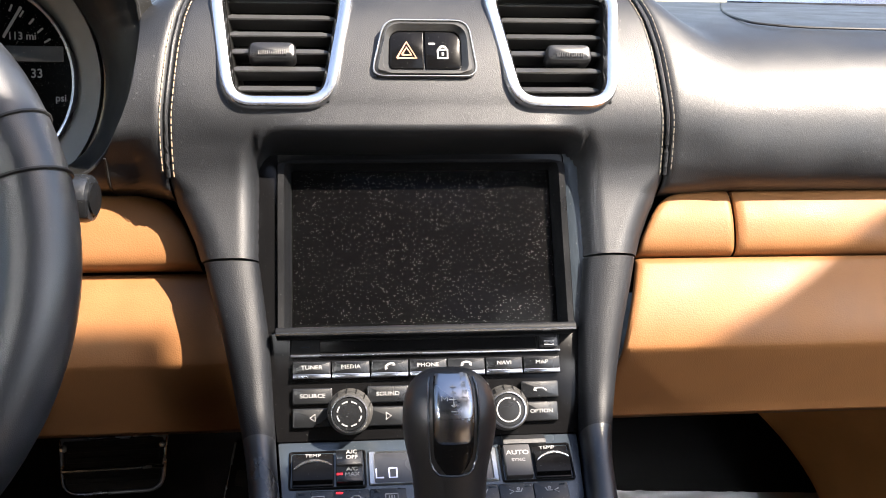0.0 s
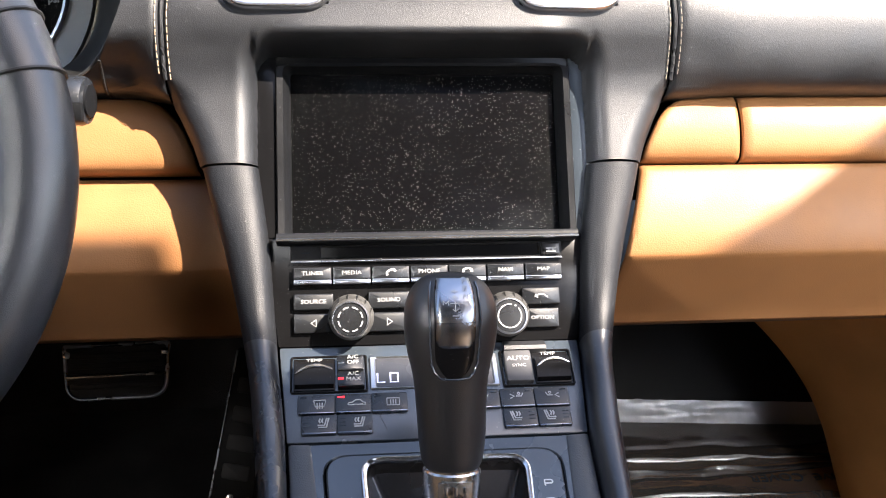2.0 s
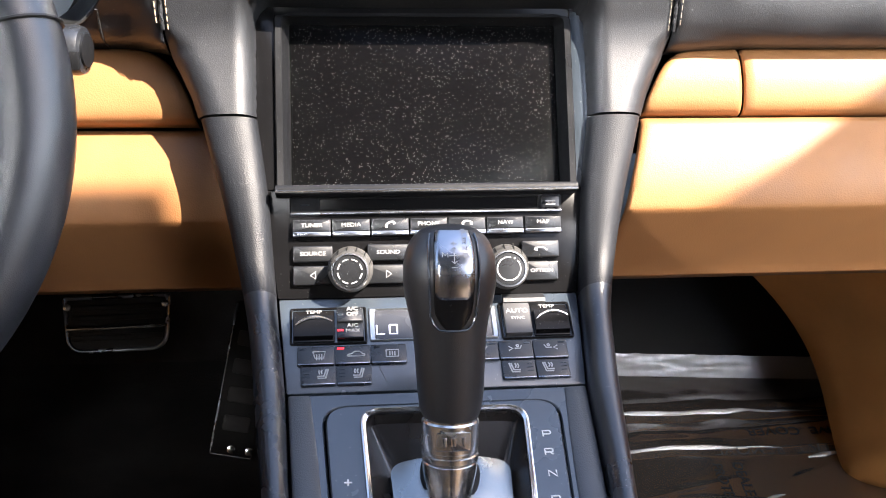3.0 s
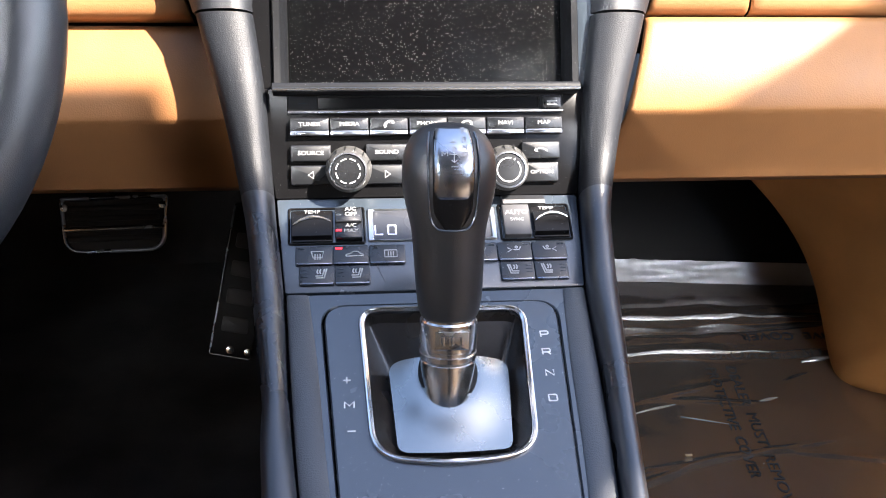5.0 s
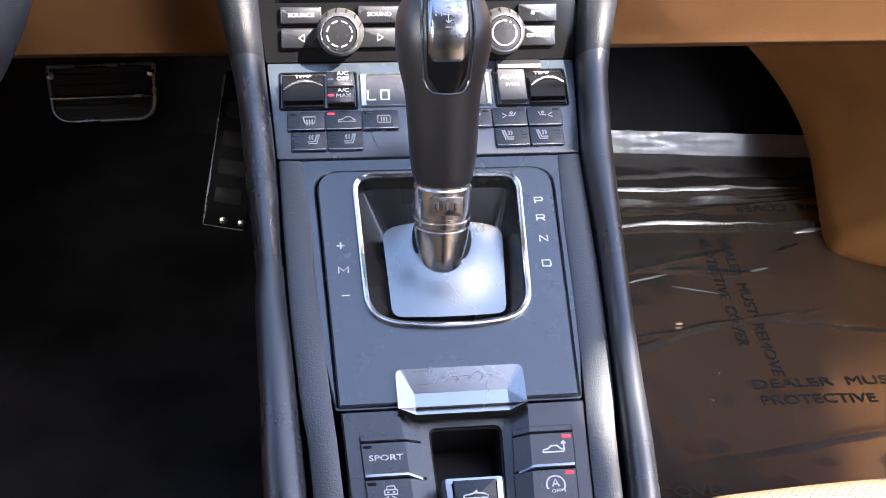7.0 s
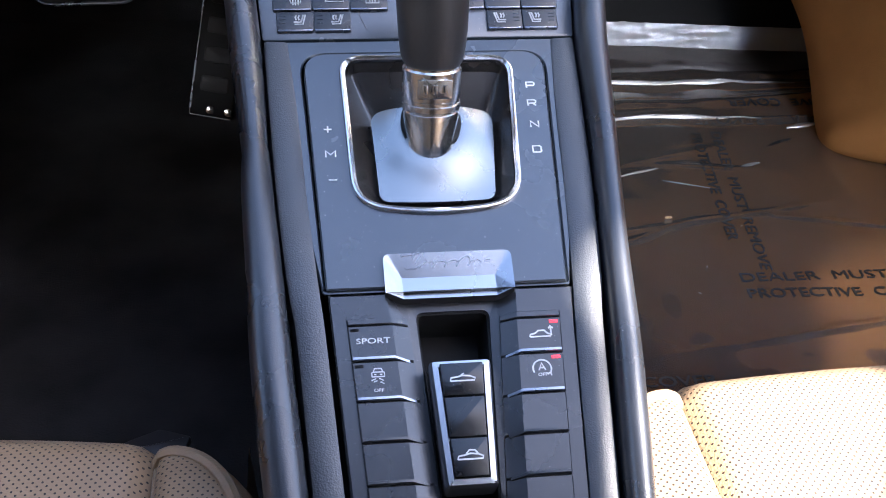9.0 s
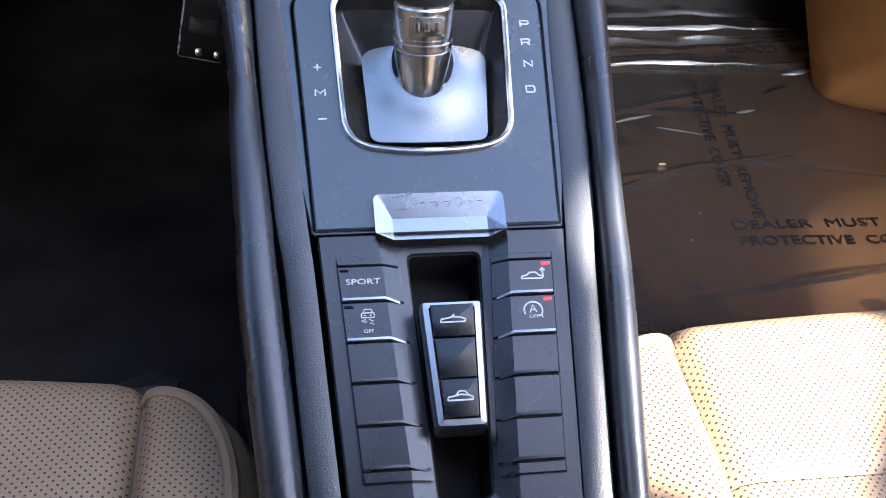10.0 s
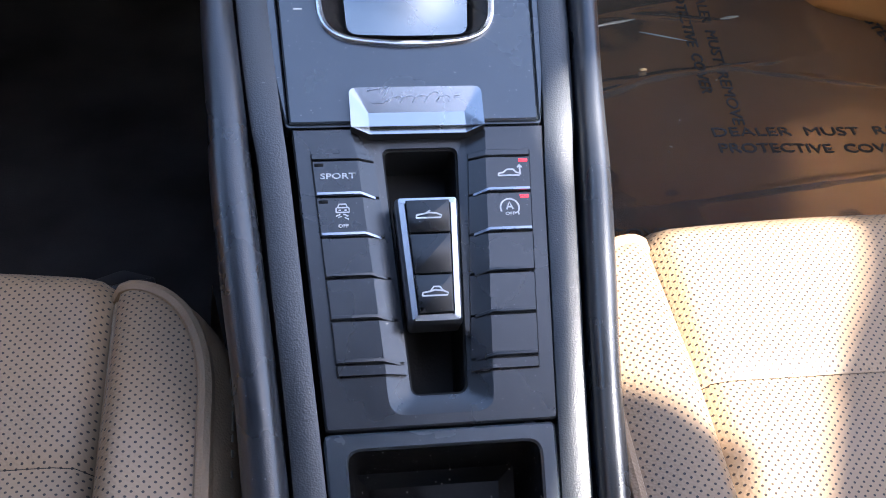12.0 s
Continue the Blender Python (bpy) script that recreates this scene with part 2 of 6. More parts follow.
def box2(x0, y0, x1, y1, r=0.001, n=4):
    return rounded([(x0, y0), (x1, y0), (x1, y1), (x0, y1)], r, n)


def inset(pts, d):
    out, k = [], len(pts)
    for i in range(k):
        a, b = pts[i] - pts[i - 1], pts[(i + 1) % k] - pts[i]
        na, nb = Vector((-a.y, a.x)), Vector((-b.y, b.x))
        na = na.normalized() if na.length > 1e-9 else nb.normalized()
        nb = nb.normalized() if nb.length > 1e-9 else na
        m = (na + nb)
        m = m.normalized() if m.length > 1e-6 else na
        out.append(pts[i] + m * d / max(m.dot(na), 0.5))
    return out


def loft(rings, closed=True, caps=(True, True), bm=None):
    """Joins rings of equal length by quads."""
    bm = bm or bmesh.new()
    vs = [[bm.verts.new(p) for p in ring] for ring in rings]
    k = len(vs[0])
    for a, b in zip(vs, vs[1:]):
        for i in range(k if closed else k - 1):
            j = (i + 1) % k
            bm.faces.new((a[i], a[j], b[j], b[i]))
    if closed and caps[0]:
        bm.faces.new(vs[0][::-1])
    if closed and caps[1]:
        bm.faces.new(vs[-1])
    return bm


def slab(pts, h0, h1, b=0.0005, bm=None):
    """A flat piece with a softened upper edge."""
    b = min(b, abs(h1 - h0) * 0.8)
    up = lambda q, h: [(p.x, p.y, h) for p in q]
    return loft([up(pts, h0), up(pts, h1 - b), up(inset(pts, b * 0.35), h1 - b * 0.3), up(inset(pts, b), h1)], bm=bm)


def hoop(outer, inner, h0, h1, b=0.0005, deep=None, bm=None):
    """A frame between two outlines with softened edges; the inner wall goes down to deep."""
    up = lambda q, h: [(p.x, p.y, h) for p in q]
    deep = h0 if deep is None else deep
    return loft([up(outer, h0), up(outer, h1 - b), up(inset(outer, b), h1), up(inset(inner, -b), h1), up(inner, h1 - b), up(inner, deep)],
                caps=(False, False), bm=bm)


def sheet(nu, nv, f, bm=None):
    """A grid surface; f gives a place or None for (0..1, 0..1)."""
    bm = bm or bmesh.new()
    v = {}
    for i in range(nu + 1):
        for j in range(nv + 1):
            p = f(i / nu, j / nv)
            if p is not None:
                v[i, j] = bm.verts.new(p)
    for i in range(nu):
        for j in range(nv):
            c = [(i, j), (i + 1, j), (i + 1, j + 1), (i, j + 1)]
            if all(k in v for k in c):
                bm.faces.new([v[k] for k in c])
    return bm


def curve3(pts, n=6, closed=False):
    """A smooth line through points of any size of tuple."""
    P = [Vector(p) for p in pts]
    out, k = [], len(P)
    for i in range(k if closed else k - 1):
        p1, p2 = P[i], P[(i + 1) % k]
        p0 = P[i - 1] if closed or i else p1 * 2 - p2
        p3 = P[(i + 2) % k] if closed or i + 2 < k else p2 * 2 - p1
        for j in range(n):
            t = j / n
            out.append(0.5 * (2 * p1 + (p2 - p0) * t + (2 * p0 - 5 * p1 + 4 * p2 - p3) * t * t + (3 * p1 - p0 - 3 * p2 + p3) * t ** 3))
    if not closed:
        out.append(P[-1])
    return out


def tube(pts, r, n=8, bm=None, closed=False, flat=1.0, up=(0, 0, 1)):
    """A round bar along a line."""
    pts = [Vector(p) for p in pts]
    rings = []
    for i, p in enumerate(pts):
        a = pts[i - 1] if closed or i else p
        b = pts[(i + 1) % len(pts)] if closed or i + 1 < len(pts) else p
        d = (b - a).normalized()
        s = d.cross(Vector(up))
        s = s.normalized() if s.length > 1e-4 else Vector((1, 0, 0))
        u = s.cross(d)
        q = r[i] if isinstance(r, list) else r
        rings.append([p + (s * math.cos(2 * math.pi * k / n) + u * math.sin(2 * math.pi * k / n) * flat) * q for k in range(n)])
    if closed:
        rings.append(rings[0])
    bm = loft(rings, caps=(not closed, not closed), bm=bm)
    if closed:
        bmesh.ops.remove_doubles(bm, verts=bm.verts, dist=1e-6)
    return bm


def lathe(prof, n=32, bm=None, sx=1.0, sy=1.0, cx=0.0, cy=0.0, caps=(True, True)):
    """Turns (radius, height) rows round z."""
    return loft([[(cx + r * sx * math.cos(2 * math.pi * k / n), cy + r * sy * math.sin(2 * math.pi * k / n), h) for k in range(n)] for r, h in prof], caps=caps, bm=bm)


def lettering(words, x, y, h, size, wide=1.0, turn=0.0, shear=0.0, thick=0.00012):
    """Flat letters, centred at x, y and lying at height h."""
    cu = bpy.data.curves.new("letters", 'FONT')
    cu.body, cu.size, cu.extrude, cu.align_x, cu.align_y, cu.shear = words, size, thick, 'CENTER', 'CENTER', shear
    cu.resolution_u = 3
    cu.offset = 0.0 if "M" in words else size * 0.010
    ob = bpy.data.objects.new("letters", cu)
    scene.collection.objects.link(ob)
    bpy.context.view_layer.update()
    me = bpy.data.meshes.new_from_object(ob.evaluated_get(bpy.context.evaluated_depsgraph_get()))
    bpy.data.objects.remove(ob)
    bm = bmesh.new()
    bm.from_mesh(me)
    bpy.data.meshes.remove(me)
    bm.transform(pose(x, y, h, 0, 0, turn) @ Matrix.Diagonal((wide, 1, 1, 1)))
    return bm


def strokes(lines, x, y, h, size, w=0.07, turn=0.0, thick=0.00015):
    """A small line drawing: each line in a unit square, drawn as a flat ribbon."""
    bm = bmesh.new()
    for ln in lines:
        p = [Vector(q) for q in ln]
        rings = []
        for i, q in enumerate(p):
            d = (p[min(i + 1, len(p) - 1)] - p[max(i - 1, 0)])
            d = d.normalized() if d.length > 1e-6 else Vector((1, 0))
            s = Vector((-d.y, d.x)) * w / 2
            a, b = (q + s), (q - s)
            rings.append([(a.x, a.y, 0), (b.x, b.y, 0), (b.x, b.y, thick / size), (a.x, a.y, thick / size)])
        loft(rings, bm=bm)
    bm.transform(pose(x, y, h, 0, 0, turn) @ Matrix.Scale(size, 4))
    return bm


def arc(cx, cy, r, a0, a1, n=10, ry=None):
    ry = r if ry is None else ry
    return [(cx + r * math.cos(radians(a0 + (a1 - a0) * i / n)), cy + ry * math.sin(radians(a0 + (a1 - a0) * i / n))) for i in range(n + 1)]


def span(x, rows):
    """Straight interpolation in rows of (x, value)."""
    return float(np.interp(x, [r[0] for r in rows], [r[1] for r in rows]))


# The four facets of the centre stack and console, each with x across, y up its slope, z off its face
def facet(y, z, slope):
    a = radians(slope)
    return Matrix(((1, 0, 0, 0), (0, math.cos(a), -math.sin(a), y), (0, math.sin(a), math.cos(a), z), (0, 0, 0, 1)))


STACK = facet(0.5426, 0.3622, 63.85)
CLIMATE = facet(0.5426, 0.3622, 30.06)
SHIFT = facet(0.4863, 0.3296, 19.32)
BANK = facet(0.3412, 0.2788, 22.76)


# ---------------------------------------------------------------- floor and shell
def floor_part(name, x0, x1, mat, label):
    f = lambda u, v: (x0 + (x1 - x0) * u, -0.6 + 1.95 * v, 0.30 * max(0, v * 1.95 - 0.6 - 1.13) ** 1.0 * 5 * min(1, max(0, v * 1.95 - 0.6 - 1.13) / 0.05)
                      + 0.0015 * noise.noise((u * 9, v * 30, x0 * 7)))
    ob = part(name, sheet(24, 78, f), mat)
    return tagged(ob, label, "carpet", kind="structure")


floor_part("floor", -0.75, 0.0, CARPET, "black carpet on the driver footwell floor")
floor_part("floor", 0.0, 0.75, FLOORCLOTH, "dark brown carpet under clear protective film")


def wall(name, bm, mat, label, cat="panel"):
    return tagged(part(name, bm, mat), label, cat, kind="structure")


def block(x0, y0, z0, x1, y1, z1):
    bm = bmesh.new()
    bmesh.ops.create_cube(bm, size=1, matrix=Matrix.Translation(((x0 + x1) / 2, (y0 + y1) / 2, (z0 + z1) / 2)) @ Matrix.Diagonal((x1 - x0, y1 - y0, z1 - z0, 1)))
    bmesh.ops.bevel(bm, geom=bm.edges[:], offset=min(0.006, abs(x1 - x0) / 4, abs(y1 - y0) / 4, abs(z1 - z0) / 4), segments=2, affect='EDGES')
    return bm


wall("bulkhead", block(-0.75, 1.36, -0.02, 0.75, 1.40, 0.50), DULL, "black carpeted front bulkhead of the footwells")
# Black sheet added over the brown toe slope, hiding the fill lamp's spill.
wall("toe_board", sheet(8, 12, lambda u, v: (-0.02 + 0.75 * u, 1.106 + 0.25 * v, 0.004 + 0.385 * v)), DULL, "black sloping toe board of the passenger footwell")
wall("rear_wall", block(-0.75, -0.64, -0.02, 0.75, -0.60, 0.62), CARPET, "black carpeted wall behind the seats")
wall("underbody", block(-0.75, -0.64, -0.06, 0.75, 1.40, -0.025), DULL, "dark floor pan under the carpet")
wall("footwell_roof", sheet(4, 6, lambda u, v: (-0.72 + 1.44 * u, 0.605 + 0.75 * v, 0.385 - 0.02 * v)), DULL, "black underside of the dashboard")

# Doors out of view, coloured tan to bounce light into the footwells.
for s_, nm in ((-1, "left"), (1, "right")):
    f = lambda u, v, s_=s_: (s_ * (0.70 + 0.03 * math.sin(v * 3.0) - 0.05 * max(0, 0.3 - abs(v - 0.55)) * 2), -0.6 + 1.95 * u, -0.02 + 0.56 * v)
    wall("door_" + nm, sheet(20, 12, f), PAINT, "tan leather door lining beside the seat", "door")


# tan carpet over the wheel arch at the outer front corner of the passenger footwell
def side_lining():
    ob = thing("footwell_side_lining", "tan carpeted lining over the passenger footwell wheel arch", "lining")
    edge_ = curve3([(0.300, 1.03, 0.262), (0.359, 1.02, 0.221), (0.411, 1.02, 0.1765), (0.4534, 1.01, 0.1337), (0.478, 0.985, 0.097), (0.4868, 0.955, 0.066), (0.4868, 0.92, 0.035),
                    (0.4850, 0.888, 0.010), (0.4820, 0.862, 0.004), (0.4885, 0.843, 0.004), (0.5010, 0.832, 0.004), (0.5200, 0.822, 0.004), (0.5600, 0.806, 0.004), (0.64, 0.79, 0.004)], 6)
    far = curve3([(0.42, 0.62, 0.40), (0.55, 0.62, 0.40), (0.64, 0.60, 0.36), (0.69, 0.58, 0.26), (0.70, 0.60, 0.16)], 8)
    rings = [[], [], [], [], [], []]
    for i, p in enumerate(edge_):
        t = i / (len(edge_) - 1) * (len(far) - 1)
        k = min(int(t), len(far) - 2)
        q = far[k].lerp(far[k + 1], t - k)
        d = (q - p).normalized()
        lift = Vector((-0.5, 0.1, 0.8)).normalized()
        rings[0].append(p + Vector((0.03, 0.06, -0.02)))
        rings[1].append(p)
        rings[2].append(p + d * 0.008 + lift * 0.005)
        rings[3].append(p + d * 0.030 + lift * 0.008)
        rings[4].append(p.lerp(q, 0.45) + lift * 0.012)
        rings[5].append(q)
    part("lining", loft(rings, closed=False), SUEDE, ob, smooth=60)
    line = curve3([(0.560, 0.880, 0.128), (0.553, 0.888, 0.103), (0.549, 0.882, 0.078), (0.553, 0.862, 0.058), (0.566, 0.835, 0.046), (0.59, 0.80, 0.045)], 6)
    part("seam", tube(line, 0.0013, 6), SUEDE, ob, "raised seam")


side_lining()


# ---------------------------------------------------------------- dashboard
XO = [(0.100, 0.132), (0.108, 0.1338), (0.120, 0.1375), (0.135, 0.1440), (0.144, 0.1485), (0.155, 0.1510), (0.170, 0.1516), (0.190, 0.1514), (0.212, 0.1497), (0.235, 0.1478), (0.256, 0.1448), (0.270, 0.1412), (0.290, 0.1350), (0.325, 0.1230), (0.36, 0.112)]
HP = [(0.100, 0.0125), (0.140, 0.0135), (0.158, 0.0165), (0.172, 0.0225), (0.185, 0.0285), (0.200, 0.0315), (0.220, 0.0315), (0.240, 0.0292), (0.265, 0.0225), (0.285, 0.011), (0.302, -0.009), (0.316, -0.040), (0.325, -0.075)]
HP_LINE = [(p.x, p.y) for p in curve3(HP, 6)]
VENT = [(-0.0535, 0.1935), (-0.0385, 0.283), (-0.1310, 0.283), (-0.1195, 0.1935)]


def in_poly(x, y, pts):
    c = False
    for i in range(len(pts)):
        (x0, y0), (x1, y1) = pts[i - 1], pts[i]
        if (y0 > y) != (y1 > y) and x < (x1 - x0) * (y - y0) / (y1 - y0) + x0:
            c = not c
    return c


def ease(d, w):
    t = min(max(d / w, 0.0), 1.0)
    return math.sqrt(max(0.0, 1 - (1 - t) ** 2))


def pad_height(x, v):
    """How far the middle of the dashboard stands off the face of the stack."""
    ax = abs(x)
    dx, dv = ax - 0.0995, v - 0.1765
    r = 0.012
    d_in = math.hypot(max(dx + r, 0), max(dv + r, 0)) - r if (dx > -r and dv > -r) else max(dx, dv)
    d_out = span(v, XO) - ax
    h = span(v, HP_LINE)
    mid = min(1, max(0, (0.0995 - ax) / 0.03)) if v < 0.20 else 0
    h += (max(h, 0.0312) - h) * mid * mid * (3 - 2 * mid)
    h = -0.005 + (h + 0.005) * ease(d_in, 0.013 if dx > 0 else 0.007)
    k = min(1, max(0, (v - 0.146) / 0.014))
    return d_in, d_out, h - (0.017 - 0.0145 * k) * (1 - ease(d_out + 0.001, 0.018 - 0.013 * k))


dash = thing("dashboard", "black leather dashboard with double contrast stitching", "dashboard")


def middle_pad():
    def f(u, w):
        v = 0.108 + 0.217 * w
        x = (2 * u - 1) * (span(v, XO) + 0.0004)
        d_in, d_out, h = pad_height(x, v)
        if d_in < -0.003 or in_poly(-x if x > 0 else x, v, inset_vent):
            return None
        p = Vector((x, v, h))
        return STACK @ p
    inset_vent = [(-0.0852 + (p[0] + 0.0852) * 0.87, 0.2398 + (p[1] - 0.2398) * 0.87) for p in VENT]
    part("middle_pad", sheet(150, 104, f), LEATHER, dash, smooth=60)
    for s_ in (-1, 1):
        g = lambda u, w, s_=s_: STACK @ Vector((s_ * (0.100 + (span(0.108, XO) - 0.100) * u), 0.108, 0.0125 * math.sin(max(0.02, min(u, 1) * math.pi)) ** 0.4 - 0.012 * w))
        part("pad_end", sheet(10, 2, g), LEATHER, dash)


middle_pad()

# passenger side of the dashboard, a long rounded roll that runs back to the windscreen
ROLL = [(0.660, 0.484), (0.626, 0.491), (0.614, 0.496), (0.603, 0.500), (0.5955, 0.508), (0.5925, 0.520), (0.5935, 0.536), (0.599, 0.554), (0.611, 0.573), (0.630, 0.588), (0.662, 0.598), (0.71, 0.604), (0.80, 0.609), (0.90, 0.613), (1.02, 0.618)]


def seam_line(n):
    """The edge of the middle pad, as (y, z), from the tan panels up to the top."""
    out = []
    for k in range(n):
        v = 0.149 + 0.190 * k / (n - 1)
        q = STACK @ Vector((0.15, v, pad_height(span(v, XO) - 0.0005, v)[2]))
        out.append(Vector((q.y, q.z)))
    return out


def even(line, n):
    d = [0.0]
    for a, b in zip(line, line[1:]):
        d.append(d[-1] + (b - a).length)
    t = np.linspace(0, d[-1], n)
    return [Vector(q) for q in zip(np.interp(t, d, [p.x for p in line]), np.interp(t, d, [p.y for p in line]))]


N_ROLL = 150
ROLL_LINE = even(curve3(ROLL, 6), N_ROLL)
SEAM_LINE = even([Vector((0.660, 0.484)), Vector((0.630, 0.488)), Vector((0.616, 0.4915)), Vector((0.6065, 0.4955)), Vector((0.6015, 0.5005))] + seam_line(30)[2:] + [Vector((0.83, 0.614)), Vector((0.95, 0.616)), Vector((1.02, 0.618))], N_ROLL)


def seam_x(p):
    """How far from the middle the seam runs at a place of the seam line."""
    v = (p.x - STACK[1][3]) * STACK[1][1] + (p.y - STACK[2][3]) * STACK[2][1]
    return span(min(v, 0.36), XO) + 0.0015


# the edge of the opening in front of the dials, as (z, x)
LIP = [(p.x, p.y) for p in curve3([(0.482, -0.42), (0.496, -0.42), (0.5010, -0.30), (0.5060, -0.226), (0.5106, -0.2025), (0.5215, -0.1900), (0.5317, -0.1837), (0.5469, -0.1762), (0.5602, -0.1719), (0.5734, -0.1698), (0.590, -0.1688), (0.5995, -0.1696), (0.622, -0.173)], 5)]


def roll_skin(side, x, i):
    """A place on the leather roll beside the middle pad, at row i of its section."""
    d = abs(x - side * seam_x(SEAM_LINE[i]))
    t = min(1, d / 0.055)
    t = t * t * (3 - 2 * t)
    p = SEAM_LINE[i].lerp(ROLL_LINE[i], t)
    n = 0.0012 * (1 - ease(d, 0.007))
    back = 0.013 * min(1, max(0, (0.535 - p.y) / 0.02)) * min(1, d / 0.02) if side < 0 else 0
    return (x, p.x + back + n - 0.0035 * (1 - t) * ease(d, 0.007), p.y - n * 0.6 + 0.002 * (1 - t) * ease(d, 0.007))


def roll_pad(side, name, nx):
    def f(u, w):
        i = round(w * (N_ROLL - 1))
        seam = side * seam_x(SEAM_LINE[i])
        if side > 0:
            x = seam + (0.72 - seam) * u ** 1.6
        else:
            xa = span(SEAM_LINE[i].lerp(ROLL_LINE[i], 0.4).y, LIP)
            x = xa + (seam - xa) * (1 - (1 - u) ** 1.6)
        return roll_skin(side, x, i)
    part(name, sheet(nx, N_ROLL - 1, f), LEATHER, dash, smooth=60)


roll_pad(1, "passenger_pad", 60)
roll_pad(-1, "driver_pad", 24)
part("panel_seam", tube([Vector(roll_skin(-1, -0.1895, i)) + Vector((0, -0.0002, -0.0002)) for i in range(N_ROLL) if 0.486 < ROLL_LINE[i].y < 0.5195 and ROLL_LINE[i].x < 0.64], 0.0009, 6), RUBBER, dash, "dark seam at the end of the driver pad")
for s_ in (-1, 1):
    bead = [STACK @ Vector((s_ * (span(v, XO) + 0.0009), v, pad_height(span(v, XO) - 0.001, v)[2] + 0.0012)) for v in np.linspace(0.157, 0.322, 40)]
    part("seam_bead", tube(bead, 0.0013, 8), LEATHER, dash, "narrow leather bead")
part("top_seam", tube(curve3([(0.33, 0.98, 0.6170), (0.262, 0.80, 0.6095), (0.236, 0.70, 0.6045), (0.245, 0.672, 0.6015), (0.30, 0.660, 0.5995), (0.50, 0.655, 0.599), (0.70, 0.655, 0.599)], 6), 0.0009, 6), RUBBER, dash, "fine seam across the top")
part("upper_backing", sheet(4, 4, lambda u, w: (-0.17 + 0.87 * u, 0.668 - 0.03 * w, 0.415 + 0.11 * w)), DULL, dash)
part("upper_backing", sheet(4, 4, lambda u, w: (-0.70 + 0.53 * u, 0.668 - 0.01 * w, 0.415 + 0.074 * w)), DULL, dash)
part("dash_top", sheet(40, 12, lambda u, w: (-0.72 + 1.44 * u, 0.76 + 0.36 * w, 0.572 + 0.018 * w)), SOFT, dash)


def stitch_rows():
    """Two rows of short stitches along each seam, one on the middle pad and one on the roll beside it."""
    for s_, mat, lab in ((-1, THREAD_TAN, "tan double stitching"), (1, THREAD_GREY, "grey double stitching")):
        inner = [STACK @ Vector((s_ * (span(v, XO) - 0.0022), v, pad_height(span(v, XO) - 0.0022, v)[2] + 0.0008)) for v in np.arange(0.157, 0.31, 0.002)]
        low, high = inner[0].z, inner[-1].z
        rows = [i for i in range(N_ROLL) if low < SEAM_LINE[i].y < high and SEAM_LINE[i].x < 0.72]
        outer = [Vector(roll_skin(s_, s_ * (seam_x(SEAM_LINE[i]) + 0.0026), i)) + Vector((0, -0.0009, 0.0003)) for i in rows]
        for path in (inner, outer):
            run = [0.0]
            for a, b in zip(path, path[1:]):
                run.append(run[-1] + (b - a).length)
            at = lambda d: Vector([float(np.interp(d, run, [p[k] for p in path])) for k in range(3)])
            bm = bmesh.new()
            for d in np.arange(0.0, run[-1] - 0.004, 0.0045):
                tube([at(d), at(d + 0.0016), at(d + 0.0032)], 0.00036, 5, bm=bm)
            part("stitching", bm, mat, dash, lab)


stitch_rows()


# air vents
def air_vent(s_):
    ob = thing("air_vent", "chrome-framed air vent with black louvres in the dashboard", "air vent", STACK, "centre air vents")
    poly = [(p[0] * -s_, p[1]) for p in VENT]
    if s_ > 0:
        poly = poly[::-1]
    o = rounded(poly, 0.019, 7)
    i_ = inset(o, 0.0095)
    H = 0.0308
    up = lambda q, h: [(p.x, p.y, h - 0.22 * max(0, p.y - 0.222)) for p in q]
    part("chrome_frame", loft([up(o, H - 0.004), up(inset(o, 0.0004), H + 0.003), up(inset(o, 0.0016), H + 0.0048), up(inset(o, 0.0042), H + 0.0052),
                               up(inset(o, 0.0075), H + 0.0038), up(inset(o, 0.0092), H + 0.001), up(i_, H - 0.006)], caps=(False, False)), CHROME, ob)
    part("duct", loft([up(i_, H - 0.001), up(inset(i_, 0.0012), H - 0.012), up(inset(i_, 0.003), H - 0.05)], caps=(False, True)), DULL, ob)
    cx = sum(p.x for p in o) / len(o)
    for k in range(6):
        v = 0.2095 + 0.0126 * k
        H = 0.0282 - 0.22 * max(0, v - 0.222)
        half = span(v, [(0.1965, 0.0255), (0.22, 0.0298), (0.283, 0.0372)])
        # a vane with a lifted front face and cut-back ends
        rings = []
        for x, k2 in ((-half, 0.25), (-half + 0.004, 1.0), (half - 0.008, 1.0), (half, 0.25)):
            rings.append([(cx + x, v + a, H - 0.003 + b) for a, b in ((-0.0021, 0.0004), (-0.0014, 0.0010), (0.0020 * k2, -0.0010), (0.0022 * k2, -0.0022), (0.0012, -0.014), (-0.0021, -0.014))])
        part("slat", loft(rings), VANE, ob, smooth=20)
    H = 0.0255
    kx = -0.0905 if cx < 0 else 0.0930
    body = rounded([(kx - 0.0146, 0.2268), (kx + 0.0146, 0.2268), (kx + 0.0140, 0.2388), (kx - 0.0140, 0.2388)], 0.0045, 5)
    part("slider", slab(body, H - 0.008, H + 0.0045, 0.0035), SOFT, ob, "satin black thumb slider")
    for k in range(16):
        xk = kx - 0.0083 + 0.0011 * k
        part("slider_rib", slab(box2(xk - 0.0003, 0.2292, xk + 0.0003, 0.2322, 0.0001), H + 0.0035, H + 0.0049, 0.0003), VANE, ob)


air_vent(-1)
air_vent(1)


